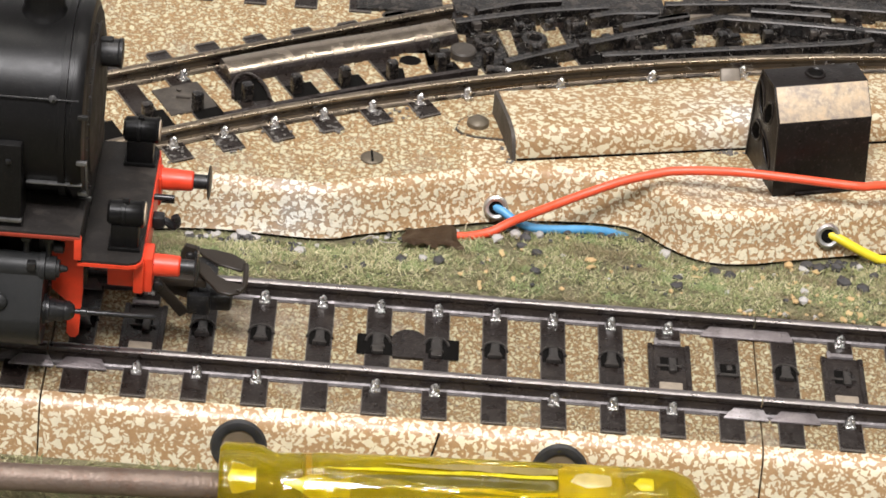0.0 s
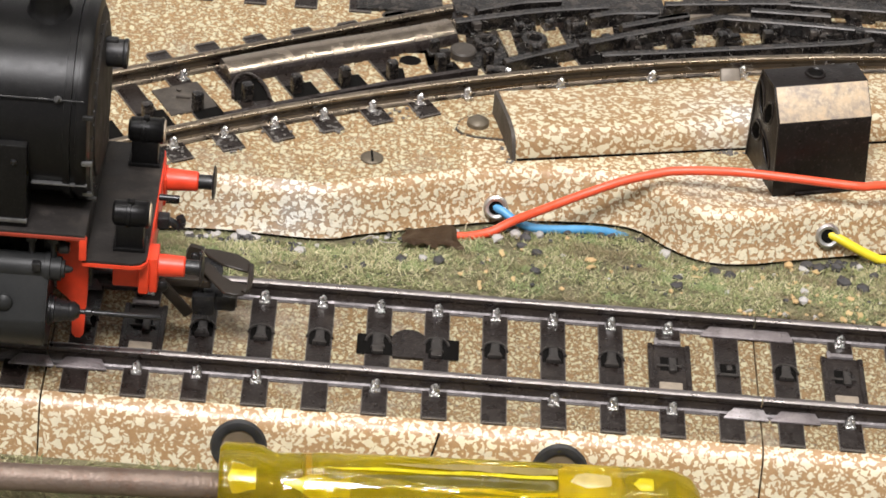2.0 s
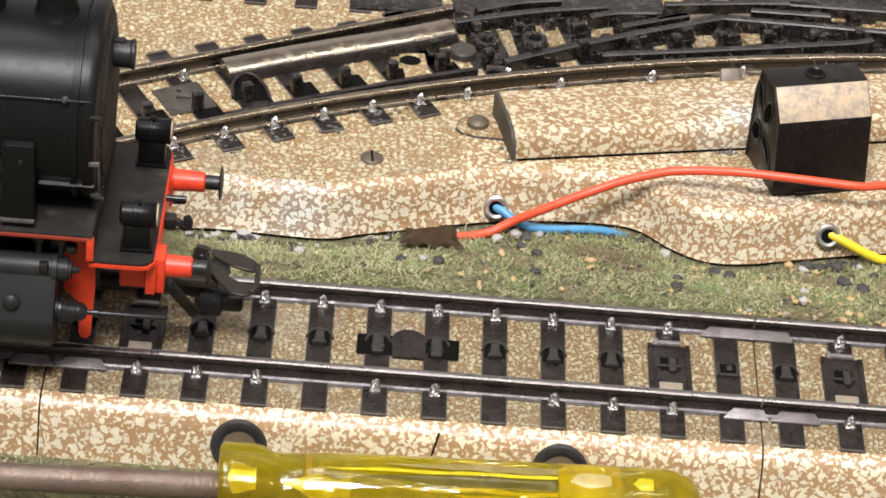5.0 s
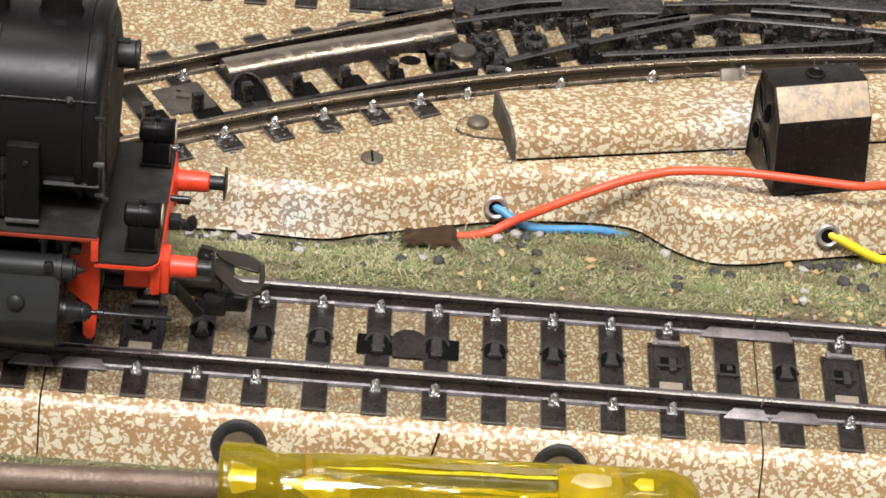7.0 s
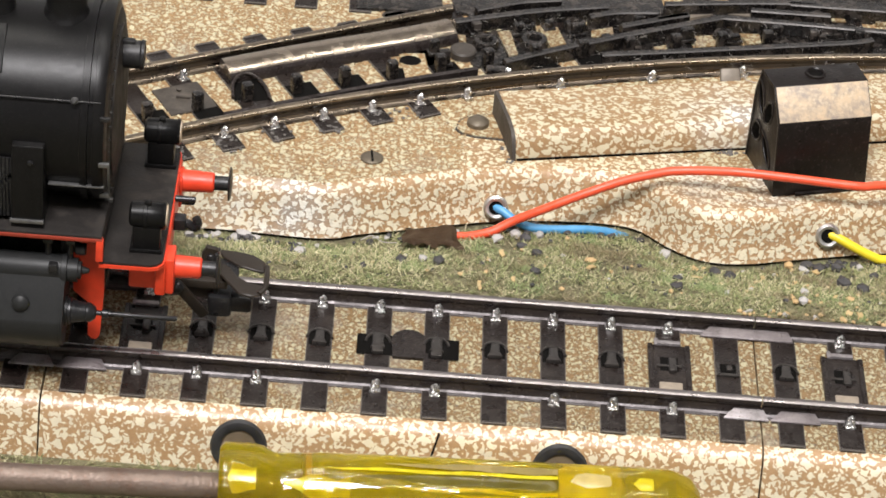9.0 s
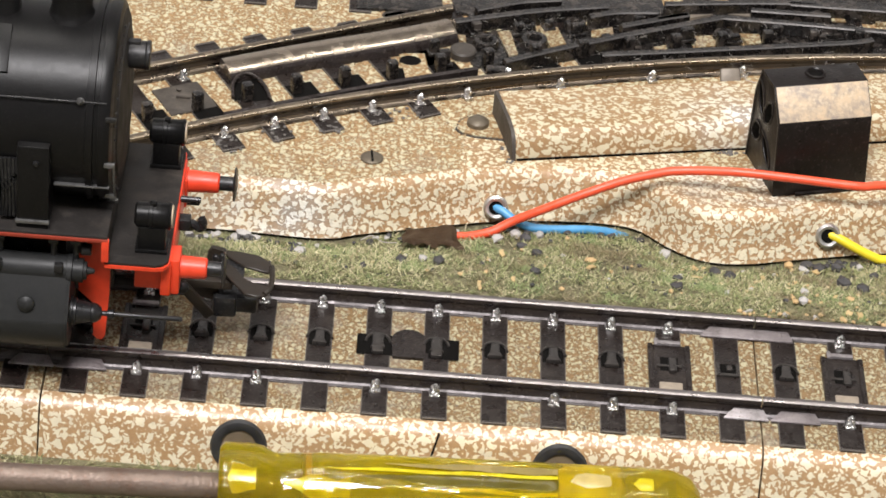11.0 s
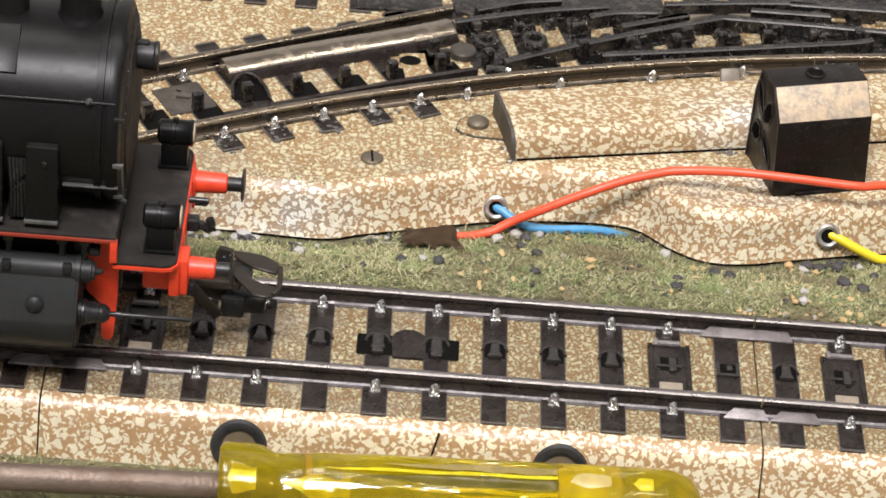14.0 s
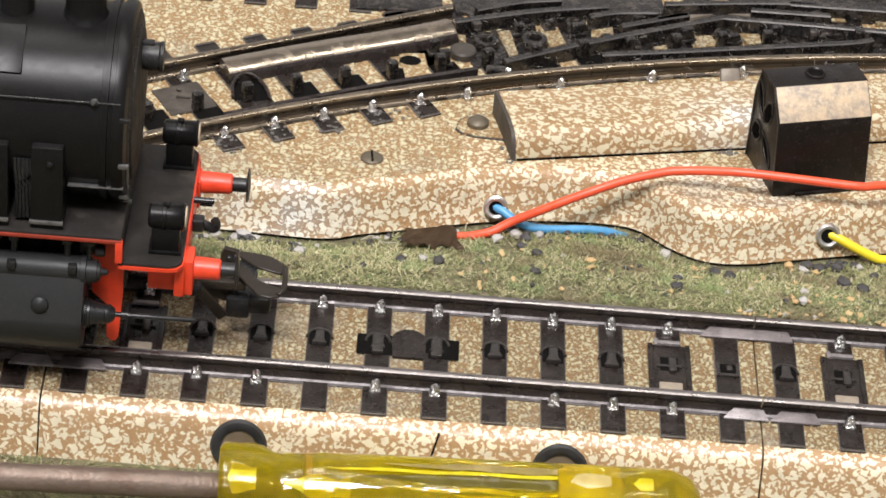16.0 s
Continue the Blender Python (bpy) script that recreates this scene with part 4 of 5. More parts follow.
def lantern():
    ln = thing("turnout_lantern", 94.6, 42.03, HB, 16.6, "black plastic turnout lantern housing with one pale facet", "lantern")
    out = [(0, 0), (1.6, 10.9), (4.87, 15.05), (9.6, 15.05), (11.0, 11.0), (11.2, 0)]
    bm = bmesh.new()
    prism(bm, out, 0, 13.8)
    bmesh.ops.bevel(bm, geom=list(bm.edges), offset=0.18, segments=2, affect="EDGES", profile=0.5)
    part("housing", bm, M_PLASTIC, ln)
    bm = bmesh.new()
    b = bmesh.new()
    box(b, 0.15, 13.65, -2.5, 2.5, -0.1, 0.05, bevel=0.03)
    b.transform(Matrix.Translation((0, 3.24, 12.97)) @ Matrix.Rotation(math.atan2(4.15, 3.27), 4, "X"))
    merge(bm, b)
    part("facet", bm, M_CARD, ln, "worn pale tan facet")
    # four leaf-shaped recesses, their shade painted as flat black leaves, with raised rims on the end
    for (y0, z0), (y1, z1), w in (((7.1, 8.4), (9.9, 13.4), 0.8), ((6.6, 6.8), (2.6, 3.0), 0.8), ((6.5, 8.2), (4.6, 12.3), 1.15), ((7.4, 7.0), (10.0, 4.2), 1.25)):
        a, b = Vector((0, y0, z0)), Vector((0, y1, z1))
        side = Vector((0, -(z1 - z0), y1 - y0)).normalized() * w
        rim = [a, a + 0.3 * (b - a) + side, a + 0.7 * (b - a) + side, b, a + 0.7 * (b - a) - side, a + 0.3 * (b - a) - side, a]
        bm = bmesh.new()
        tube(bm, curve_pts(rim, 5), 0.2, 7)
        leaf = part("end_rib", bm, M_PLASTIC, ln, "moulded leaf-shaped rim")
        ring = curve_pts(rim, 4)[:-1]
        bm = bmesh.new()
        bm.faces.new([bm.verts.new((-0.03, p.y, p.z)) for p in ring])
        bmesh.ops.solidify(bm, geom=list(bm.faces), thickness=0.02)
        part("recess", bm, M_SHADE_SCRATCH, leaf)
    bm = bmesh.new()
    for y0, z0, y1, z1 in ((0.2, 0.2, 1.7, 10.9), (1.7, 10.9, 4.9, 14.9), (4.9, 14.9, 9.5, 14.9), (9.5, 14.9, 10.9, 11.0), (10.9, 11.0, 11.1, 0.2)):
        l = math.hypot(y1 - y0, z1 - z0)
        box(bm, -0.12, 0.1, -0.22, 0.22, 0, l, bevel=0.08, m=Matrix.Translation((0, y0, z0)) @ Matrix.Rotation(-math.atan2(y1 - y0, z1 - z0), 4, "X"))
    part("edge_bead", bm, M_PLASTIC, ln)
    bm = bmesh.new()
    plate(bm, [(6.9 + 1.15 * math.cos(t), 7.4 + 0.95 * math.sin(t)) for t in (2 * math.pi * i / 16 for i in range(16))], 15.0, 15.09)
    part("top_socket", bm, M_SHADE_SCRATCH, ln)
    bm = bmesh.new()
    lathe(bm, (6.9, 7.4, 15.0), (6.9, 7.4, 15.4), [(0, 1.5), (0.3, 1.45), (0.38, 1.25), (0.2, 1.05)], 24, close=False)
    part("socket_rim", bm, M_PLASTIC, ln)
    bm = bmesh.new()
    box(bm, 3.2, 12.8, -0.35, 0.4, 0.1, 0.5, bevel=0.1)
    part("foot_strip", bm, M_PLASTIC, ln)
    return ln


def wires():
    for name, ctrl, r, mat, label in (
            ("red_wire", [(49.0, 35.4, 1.4), (50.4, 35.6, 1.2), (52.9, 36.0, 1.1), (56.0, 37.0, 1.5), (58.6, 37.8, 2.8), (62.0, 38.1, 4.6), (65.7, 38.6, 6.4), (69.5, 39.3, 8.0), (73.3, 40.5, 9.1), (77.2, 41.5, 9.9), (81.0, 42.0, 10.6), (88.7, 41.3, 11.6), (96.5, 40.4, 11.9), (104.3, 39.9, 11.8), (106.7, 40.0, 11.7), (109.7, 40.9, 11.6), (120, 43, 11), (150, 42, 12), (175, 38, 12)], 0.62, M_REDWIRE, "red insulated wire arching over the bedding"),
            ("blue_wire", [(56.1, 42.6, 3.1), (56.3, 41.3, 2.9), (57.6, 40.4, 2.6), (59.2, 39.6, 1.9), (61.5, 39.1, 1.3), (64.7, 39.6, 0.9), (68.7, 40.3, 0.8), (72.0, 40.7, 0.5), (74.2, 41.0, -0.2), (77, 41.6, -1.4)], 0.62, M_BLUEWIRE, "light blue wire leaving a metal eyelet"),
            ("yellow_wire", [(102.2, 41.0, 4.2), (102.7, 39.5, 4.0), (104.5, 38.6, 3.6), (107.0, 38.0, 2.6), (109.2, 37.8, 1.7), (111.1, 38.0, 1.2), (118, 39, 1.0), (130, 39.5, 0.9)], 0.66, M_YELLOWWIRE, "yellow wire leaving a metal eyelet")):
        bm = bmesh.new()
        tube(bm, curve_pts(ctrl, 9), r, 14)
        tagged(part(name, bm, mat, smooth=60), label, "wire", "loose wires")
    bm = bmesh.new()
    nx, ny = 16, 8
    grid = []
    for j in range(ny + 1):
        row = []
        for i in range(nx + 1):
            u, v = i / nx, j / ny
            x = 43.5 + 0.5 * v + (8.5 - 2.0 * v) * u + 0.22 * math.sin(9 * v + 1) * (u in (0.0, 1.0))
            y = 28.6 + (5.9 + 1.6 * u) * v + 0.25 * math.sin(5 * u) + (1 - v) * (0.9 * (0.62 < u < 0.82) + 0.28 * math.sin(23 * u))
            z = 4.1 - 1.7 * v + 0.16 * math.sin(7 * u + 2 * v) + 0.13 * math.sin(19 * u - 6 * v) - 0.25 * (v < 0.01) + 0.5 * math.exp(-((u - 0.9) / 0.15) ** 2) * v
            row.append(bm.verts.new((x, y, z)))
        grid.append(row)
    for p, q in zip(grid, grid[1:]):
        for i in range(nx):
            bm.faces.new((p[i], p[i + 1], q[i + 1], q[i]))
    bmesh.ops.solidify(bm, geom=list(bm.faces), thickness=0.18)
    tagged(part("tape_piece", bm, M_TAPE, smooth=60), "dark brown adhesive tape piece over a wire end", "tape")


def screwdriver():
    rz = math.degrees(math.atan(0.045))
    sd = thing("screwdriver", 23.0, -29.2, 5.5, rz, "screwdriver with clear yellow handle lying on the ground", "screwdriver")
    bm = bmesh.new()
    lathe(bm, (-95, 0, 0), (12, 0, 0), [(0, 0.5), (8, 1.7), (106, 1.72), (107, 1.2)], 24)
    part("shaft", bm, M_SHAFT, sd, "rust-stained round steel shaft")

    def flutes(t, s):
        if s < 7:
            return 1.0 + 0.03 * math.cos(10 * t)
        k = max(0.0, min(1.0, (s - 10) / 16, (55 - s) / 5))
        a, w = (t + 0.85) % (math.pi / 3) - math.pi / 6, 0.40 * k
        return math.cos(w) / math.cos(a) * (1 - 0.035 * k) if abs(a) < w else 1.0

    bm = bmesh.new()
    lathe(bm, (0, 0, 0), (59, 0, 0), [(0, 2.5), (0.15, 4.9), (0.7, 5.5), (4.4, 5.5), (5.4, 5.2), (6.8, 4.5), (8, 4.5), (10, 4.6), (12, 4.7), (14, 4.75), (16, 4.8), (18, 4.85), (22, 4.9), (26, 4.95), (32, 4.95), (38, 4.95), (44, 4.95), (48, 4.95), (51, 4.9), (55, 4.7), (57.4, 3.9), (58.6, 2.5), (59, 0.8)], 144, flutes)
    part("handle", bm, M_ACETATE, sd, "clear yellow fluted plastic handle", smooth=32)
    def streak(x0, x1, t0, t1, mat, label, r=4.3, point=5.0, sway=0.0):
        """Thin curved band in the handle's face painting light and dark, pointed towards the shaft."""
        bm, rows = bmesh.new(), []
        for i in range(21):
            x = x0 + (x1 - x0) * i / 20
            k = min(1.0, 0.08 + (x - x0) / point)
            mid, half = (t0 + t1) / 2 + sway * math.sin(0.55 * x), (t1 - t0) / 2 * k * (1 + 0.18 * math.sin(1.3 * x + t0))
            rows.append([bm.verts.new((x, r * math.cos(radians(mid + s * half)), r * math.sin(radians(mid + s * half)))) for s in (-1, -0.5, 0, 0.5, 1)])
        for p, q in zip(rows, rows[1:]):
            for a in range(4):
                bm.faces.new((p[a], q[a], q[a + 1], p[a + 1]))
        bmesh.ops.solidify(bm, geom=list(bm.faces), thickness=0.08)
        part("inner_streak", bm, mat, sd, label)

    # bands of colour standing in for reflections and darker refraction in the plastic
    streak(20, 41, 84, 99, M_CORE_AND_GLINT, "pale reflection painted into the handle", 4.84, 12, 1.0)
    streak(12, 41, 101, 107, M_GLINT, "bright yellow reflection painted into the handle", 4.88, 8, 1.0)
    streak(17, 41, 108, 125, M_OLIVE, "dark olive shade painted into the handle", 4.85, 9, 1.2)
    streak(20, 41, 128, 134, M_GLINT, "bright yellow reflection painted into the handle", 4.88, 10, 2.0)
    streak(8, 16, 118, 150, M_GLINT, "bright yellow reflection painted into the handle", 4.62, 3, 2.0)
    streak(1.2, 4.6, 112, 146, M_GLINT, "bright yellow reflection painted into the handle", 5.47, 0.6)
    streak(50.2, 52.6, 98, 117, M_GLINT, "bright yellow reflection painted into the handle", 4.88, 0.8)
    streak(52.8, 55.4, 92, 140, M_OLIVE, "dark olive shade painted into the handle", 4.25, 1.5)
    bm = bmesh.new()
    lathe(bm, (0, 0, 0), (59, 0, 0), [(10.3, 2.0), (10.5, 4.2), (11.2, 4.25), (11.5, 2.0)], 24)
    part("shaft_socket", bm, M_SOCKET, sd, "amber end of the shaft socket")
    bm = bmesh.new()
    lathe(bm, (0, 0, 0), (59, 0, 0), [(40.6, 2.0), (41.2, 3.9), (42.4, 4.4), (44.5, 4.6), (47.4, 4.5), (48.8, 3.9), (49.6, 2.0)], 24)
    part("handle_core", bm, M_CORE_AND_GLINT, sd, "cloudy amber core inside the handle")
    return sd


def pebbles():
    rng = random.Random(7)
    big = [(43.6, 21.4, 0.8, 'd'), (61.6, 19.4, 0.9, 'd'), (48.7, 21.9, 0.9, 'd'), (46.6, 23.1, 0.7, 'p'), (80.8, 23.1, 0.8, 'd'), (62.1, 28.6, 0.8, 'd'),
           (60.7, 35.3, 0.9, 'd'), (60.0, 31.6, 0.8, 'd'), (56.7, 34.8, 0.8, 'p'), (51.0, 37.6, 0.7, 'p'), (62.7, 37.3, 0.8, 'p'), (59.4, 37.3, 0.8, 'p'),
           (30.0, 25.8, 0.9, 'p'), (28.8, 27.0, 0.7, 'd'), (97.8, 21.2, 0.7, 'p'), (103.6, 18.4, 0.6, 'o'), (103.8, 26.4, 1.3, 'd'), (106.1, 23.6, 1.1, 'd'),
           (101.6, 35.0, 1.0, 'd'), (104.0, 35.7, 1.0, 'd'), (97.4, 35.9, 0.7, 'o'), (84.2, 32.3, 0.6, 'o'), (69.2, 26.4, 0.7, 'o'), (107.2, 35.9, 0.7, 'p')]
    big += [(21.9, 33.0, 0.9, 'p'), (20.8, 32.1, 0.8, 'p'), (23.1, 32.0, 0.7, 'd'), (88.7, 30.3, 0.7, 'd'), (38.6, 16.8, 0.6, 'd'), (108.6, 31.3, 0.8, 'd'), (97.0, 15.6, 0.8, 'p'), (80.3, 17.9, 0.95, 'd'), (88.8, 29.9, 1.0, 'd'), (87.0, 32.6, 0.9, 'd'), (80.0, 36.0, 0.9, 'p')]
    for k in range(150):
        x = rng.uniform(14, 118)
        y = rng.uniform(14, edge_y(x) - 0.8)
        big.append((x, y, rng.uniform(0.16, 0.42), rng.choice("dddpooo")))
    for k in range(46):
        x = rng.uniform(95, 117) if k % 2 else rng.uniform(56, 78)
        big.append((x, edge_y(x) - rng.uniform(0.7, 3.2), rng.uniform(0.3, 0.8), rng.choice("ddddp")))
    for k in range(60):
        x = rng.uniform(14, 33) if k % 3 else rng.uniform(36, 66)
        big.append((x, edge_y(x) - rng.uniform(0.6, 2.6), rng.uniform(0.25, 0.75), rng.choice("dddpp")))
    for k in range(18):
        x = rng.uniform(95, 118)
        y = rng.uniform(15, 20)
        big.append((x, y, rng.uniform(0.2, 0.45), rng.choice("ooopd")))
    for k in range(42):
        x = rng.uniform(88, 113)
        big.append((x, rng.uniform(10.9, 12.6), rng.uniform(0.22, 0.42), rng.choice("ooooop")))
    chips = ((84.2, 33.4), (83.9, 26.7), (97.8, 34.7), (96.9, 26.2), (101.7, 19.3), (69.1, 23.5), (58.5, 15.5), (102.9, 13.3), (93.0, 28.9), (104.3, 13.1), (101.0, 33.1), (104.8, 36.4), (54.1, 13.0), (57.3, 27.3))
    for k, (x, y) in enumerate(chips):
        bm = bmesh.new()
        l, w = rng.uniform(0.45, 0.95), rng.uniform(0.3, 0.5)
        plate(bm, [(-l, -0.7 * w), (-0.2 * l, -w), (0.9 * l, -0.3 * w), (0.6 * l, 0.8 * w), (-0.3 * l, 0.5 * w), (-0.8 * l, w)], 0.0, 0.22)
        o = part("chip", bm, M_CHIP, smooth=0)
        o.matrix_basis = pose(x * MM, y * MM, (bank(x, y) + 0.4) * MM, rng.uniform(5, 30), rng.uniform(-20, 20), rng.uniform(0, 360))
        tagged(o, "small ochre flake lying in the grass", "chip", "loose ochre flakes")
    for k, (x, y, r, c) in enumerate(big):
        bm = bmesh.new()
        blob(bm, (0, 0, 0), r * 1.1, k)
        mat, label = {"d": (M_STONE_D, "dark grey ballast stone in the grass"), "p": (M_STONE_P, "pale grey ballast stone in the grass"), "o": (M_STONE_O, "ochre ballast stone in the grass")}[c]
        o = part("pebble", bm, mat, smooth=0)
        o.matrix_basis = pose(x * MM, y * MM, (bank(x, y) + r * 0.55 + 0.15) * MM)
        tagged(o, label, "pebble", "loose ballast stones")


# ---- the engine; x = 0 where it stands at the end ----
def engine():
    lo = thing("steam_locomotive", 0, 0, HR, 0, "black model tank locomotive with red frame rolling slowly", "locomotive")

    def P(name, bm, mat, parent=None, label="", smooth=35):
        if parent is None or parent is lo:
            bm.transform(Matrix.Translation((0, 0, -HR)))
            return part(name, bm, mat, lo, label, smooth)
        bm.transform(Matrix.Translation((0, 0, -HR)))
        return part(name, bm, mat, parent, label, smooth)

    AX, R = 41.2, 12.3
    bm = bmesh.new()
    lathe(bm, (-75, 0, AX), (9, 0, AX), [(0, R - 0.4), (0.4, R - 0.3), (81.3, R - 0.3)], 96, close=True)
    boiler = P("boiler", bm, M_LOCO, label="satin black cylindrical boiler")
    bm = bmesh.new()
    lathe(bm, (6.0, 0, AX), (10, 0, AX), [(0, R - 0.3), (0.05, R + 0.1), (0.9, R + 0.15), (0.95, R - 0.25), (1.5, R - 0.25), (1.55, R + 0.15), (2.4, R + 0.15), (2.9, R - 0.1), (3.2, R - 0.9)], 96)
    front = P("smokebox_front", bm, M_LOCO, label="black smokebox front with riveted rings")
    bm = bmesh.new()
    lathe(bm, (9.3, 0, AX), (11, 0, AX), [(0, 9.6), (0.4, 9.4), (0.7, 8), (0.85, 4), (0.9, 0.5)], 48)
    P("smokebox_door", bm, M_DUSTY, front)
    bm = bmesh.new()
    lathe(bm, (9.15, 0, AX), (9.6, 0, AX), [(0, R - 0.9), (0.3, R - 1.5), (0.36, 2)], 96)
    P("front_plate", bm, M_DUSTY, front)
    bm = bmesh.new()
    for i in range(18):
        t = radians(95 + 150 * i / 17)
        blob(bm, Vector((9.55, 11.0 * math.cos(t), AX + 11.0 * math.sin(t))), 0.17, i, 1.0)
    P("rim_bolting", bm, M_IRON, front, "ring of worn bolt heads")
    for t in (20, -8, -38, -62):
        a = radians(180 - t)
        y, z = (R + 0.2) * math.cos(a), AX + (R + 0.2) * math.sin(a)
        bm = bmesh.new()
        box(bm, 8.4, 9.7, y - 0.15, y + 0.35, z - 0.3, z + 0.3, bevel=0.12)
        P("door_clamp", bm, M_LINE if t < 0 else M_IRON, front, "worn metal hinge clamp")
    bm = bmesh.new()
    tube(bm, [Vector((9.6, -(R + 0.1) * math.cos(radians(t)), AX + (R + 0.1) * math.sin(radians(t)))) for t in range(-40, -5, 4)], 0.13, 8)
    P("hinge_bar", bm, M_LINE, front, "worn grey hinge bar")
    # top lamp
    bm = bmesh.new()
    lathe(bm, (9.0, 0, 47.8), (12.6, 0, 47.8), [(0, 1.2), (0.6, 1.5), (1.2, 1.75), (3.0, 1.75), (3.2, 1.9), (3.55, 1.85), (3.6, 1.3)], 28)
    box(bm, 9.8, 11.4, -0.5, 0.5, 49.2, 49.9, bevel=0.2)
    P("top_lamp", bm, M_IRON, label="small black round headlamp")
    # chimney and dome
    bm = bmesh.new()
    lathe(bm, (3.0, 0, 51.9), (3.0, 0, 69), [(0, 3.6), (0.7, 3.3), (1.3, 2.75), (2.0, 2.45), (12, 2.6), (14, 3.0), (15, 3.0)], 40)
    P("chimney", bm, M_LOCO, label="black flared chimney")
    bm = bmesh.new()
    lathe(bm, (-5.2, 0, 51.9), (-5.2, 0, 63), [(0, 2.9), (0.7, 2.5), (1.3, 2.1), (5, 2.1), (6.5, 1.6), (7.2, 0.4)], 36)
    P("dome", bm, M_LOCO, label="small black dome")
    bm = bmesh.new()
    b = bmesh.new()
    box(b, -9, -3.6, -3.2, 3.2, -0.5, -0.08, bevel=0.12)
    b.transform(Matrix.Translation((0, -6.6, AX + 10.2)) @ Matrix.Rotation(radians(35), 4, "X"))
    merge(bm, b)
    P("hatch_plate", bm, M_LOCO, boiler)
    # hand rail
    bm = bmesh.new()
    tube(bm, [Vector((-70, -10.9, 47.2)), Vector((-20, -10.9, 47.2)), Vector((8.4, -10.9, 47.2))], 0.14, 8)
    rail = P("handrail", bm, M_IRON, label="thin worn black handrail")
    for x in (5.3, -22, -48):
        bm = bmesh.new()
        cyl(bm, (x, -10.2, 46.9), (x, -11.1, 47.4), 0.45, 10, 0.1)
        blob(bm, (x, -11.1, 47.4), 0.5, 3, 1.0)
        P("stanchion", bm, M_LINE, rail)
    bm = bmesh.new()
    box(bm, 2.3, 9.0, -11.2, -10.4, 35.3, 35.55, bevel=0.08)
    P("saddle_strip", bm, M_LINE, label="worn metal strip under the smokebox")
    bm = bmesh.new()
    box(bm, -70, 8.6, -4.8, 4.8, 22, 33, bevel=0.2)
    P("saddle", bm, M_LOCO)
    # boxes on the running board
    for x0, x1 in ((-1.9, 2.0), (-9.5, -4.6)):
        bm = bmesh.new()
        box(bm, x0, x1, -13.2, -8.0, 30.2, 41.8, bevel=0.22)
        bx = P("side_box", bm, M_LOCO, label="upright black box on the running board")
        bm = bmesh.new()
        blob(bm, ((x0 + x1) / 2 + 0.4, -13.25, 39.6), 0.45, 5, 1.0)
        P("box_rivet", bm, M_IRON, bx)
        bm = bmesh.new()
        box(bm, x0 - 0.1, x1 + 0.1, -13.5, -12.9, 31.0, 31.5, bevel=0.1)
        P("box_foot", bm, M_LINE, bx)
    bm = bmesh.new()
    for i in range(5):
        tube(bm, curve_pts([(-3.8 + 0.5 * i, -11.9, 31), (-3.6 + 0.4 * i, -12.4, 35 + 0.4 * i), (-3.9 + 0.5 * i, -12.3, 39.5)], 4), 0.25, 6)
    P("pipework", bm, M_IRON, label="fine black pipework")
    # running board and front platform
    bm = bmesh.new()
    box(bm, -75, 9.2, -13.9, 13.9, 29.55, 30.2, bevel=0.1)
    box(bm, 8.7, 9.25, -13.1, 13.6, 26.42, 29.7, bevel=0.1)
    P("running_board", bm, M_DUSTY, label="dusty black running board")
    bm = bmesh.new()
    box(bm, 8.5, 9.4, -14.1, -13.3, 26.6, 29.7, bevel=0.12)
    P("board_bracket", bm, M_RED, label="red bracket at the end of the running board")
    bm = bmesh.new()
    box(bm, -75, 9.3, -14.08, -13.2, 29.35, 29.85, bevel=0.1)
    P("board_edge", bm, M_RED_DULL, label="dusty dark red edge of the running board")
    out = [(8.9, -13.6), (15.0, -13.6), (15.9, -13.3), (16.5, -12.5), (16.6, -11.6), (16.6, 11.6), (16.5, 12.5), (15.9, 13.3), (15.0, 13.6), (8.9, 13.6)]
    bm = bmesh.new()
    plate(bm, out, 26.0, 26.4)
    P("front_platform", bm, M_DUSTY, label="dusty black front platform")
    bm = bmesh.new()
    plate(bm, [(x + 0.18 * (x > 15), y * 1.012) for x, y in out], 25.6, 26.05)
    P("platform_edge", bm, M_RED, label="red platform edge")
    bm = bmesh.new()
    box(bm, 15.6, 16.9, -12.2, 12.2, 21.0, 25.6, bevel=0.25)
    beam = P("buffer_beam", bm, M_RED, label="red buffer beam")
    bm = bmesh.new()
    box(bm, 12.2, 16.6, -9.4, 9.4, 20.0, 23.2, bevel=0.25)
    P("beam_bracket", bm, M_RED, beam)
    # buffers
    for y in (-9.65, 9.65):
        z = 23.85
        bm = bmesh.new()
        lathe(bm, (16.6, y, z), (21.2, y, z), [(0, 1.75), (0.35, 1.75), (0.5, 1.45), (4.4, 1.3), (4.6, 1.1)], 28)
        bf = P("buffer", bm, M_RED, label="red buffer housing")
        bm = bmesh.new()
        h = 25.9 if y < 0 else 25.0
        box(bm, 16.7, 17.9 if y < 0 else 17.2, y - 1.9, y + 1.7, 20.9, h, bevel=0.2)
        P("buffer_flange", bm, M_RED, bf)
        bm = bmesh.new()
        cyl(bm, (21.0, y, z), (23.1, y, z), 0.95, 20, 0.08)
        P("plunger", bm, M_IRON, bf, "black buffer plunger")
        bm = bmesh.new()
        lathe(bm, (22.9, y, z), (23.6, y, z), [(0, 0.9), (0.15, 2.15), (0.32, 2.25), (0.5, 1.8), (0.62, 0.3)], 32)
        P("buffer_plate", bm, M_IRON, bf, "round black buffer plate")
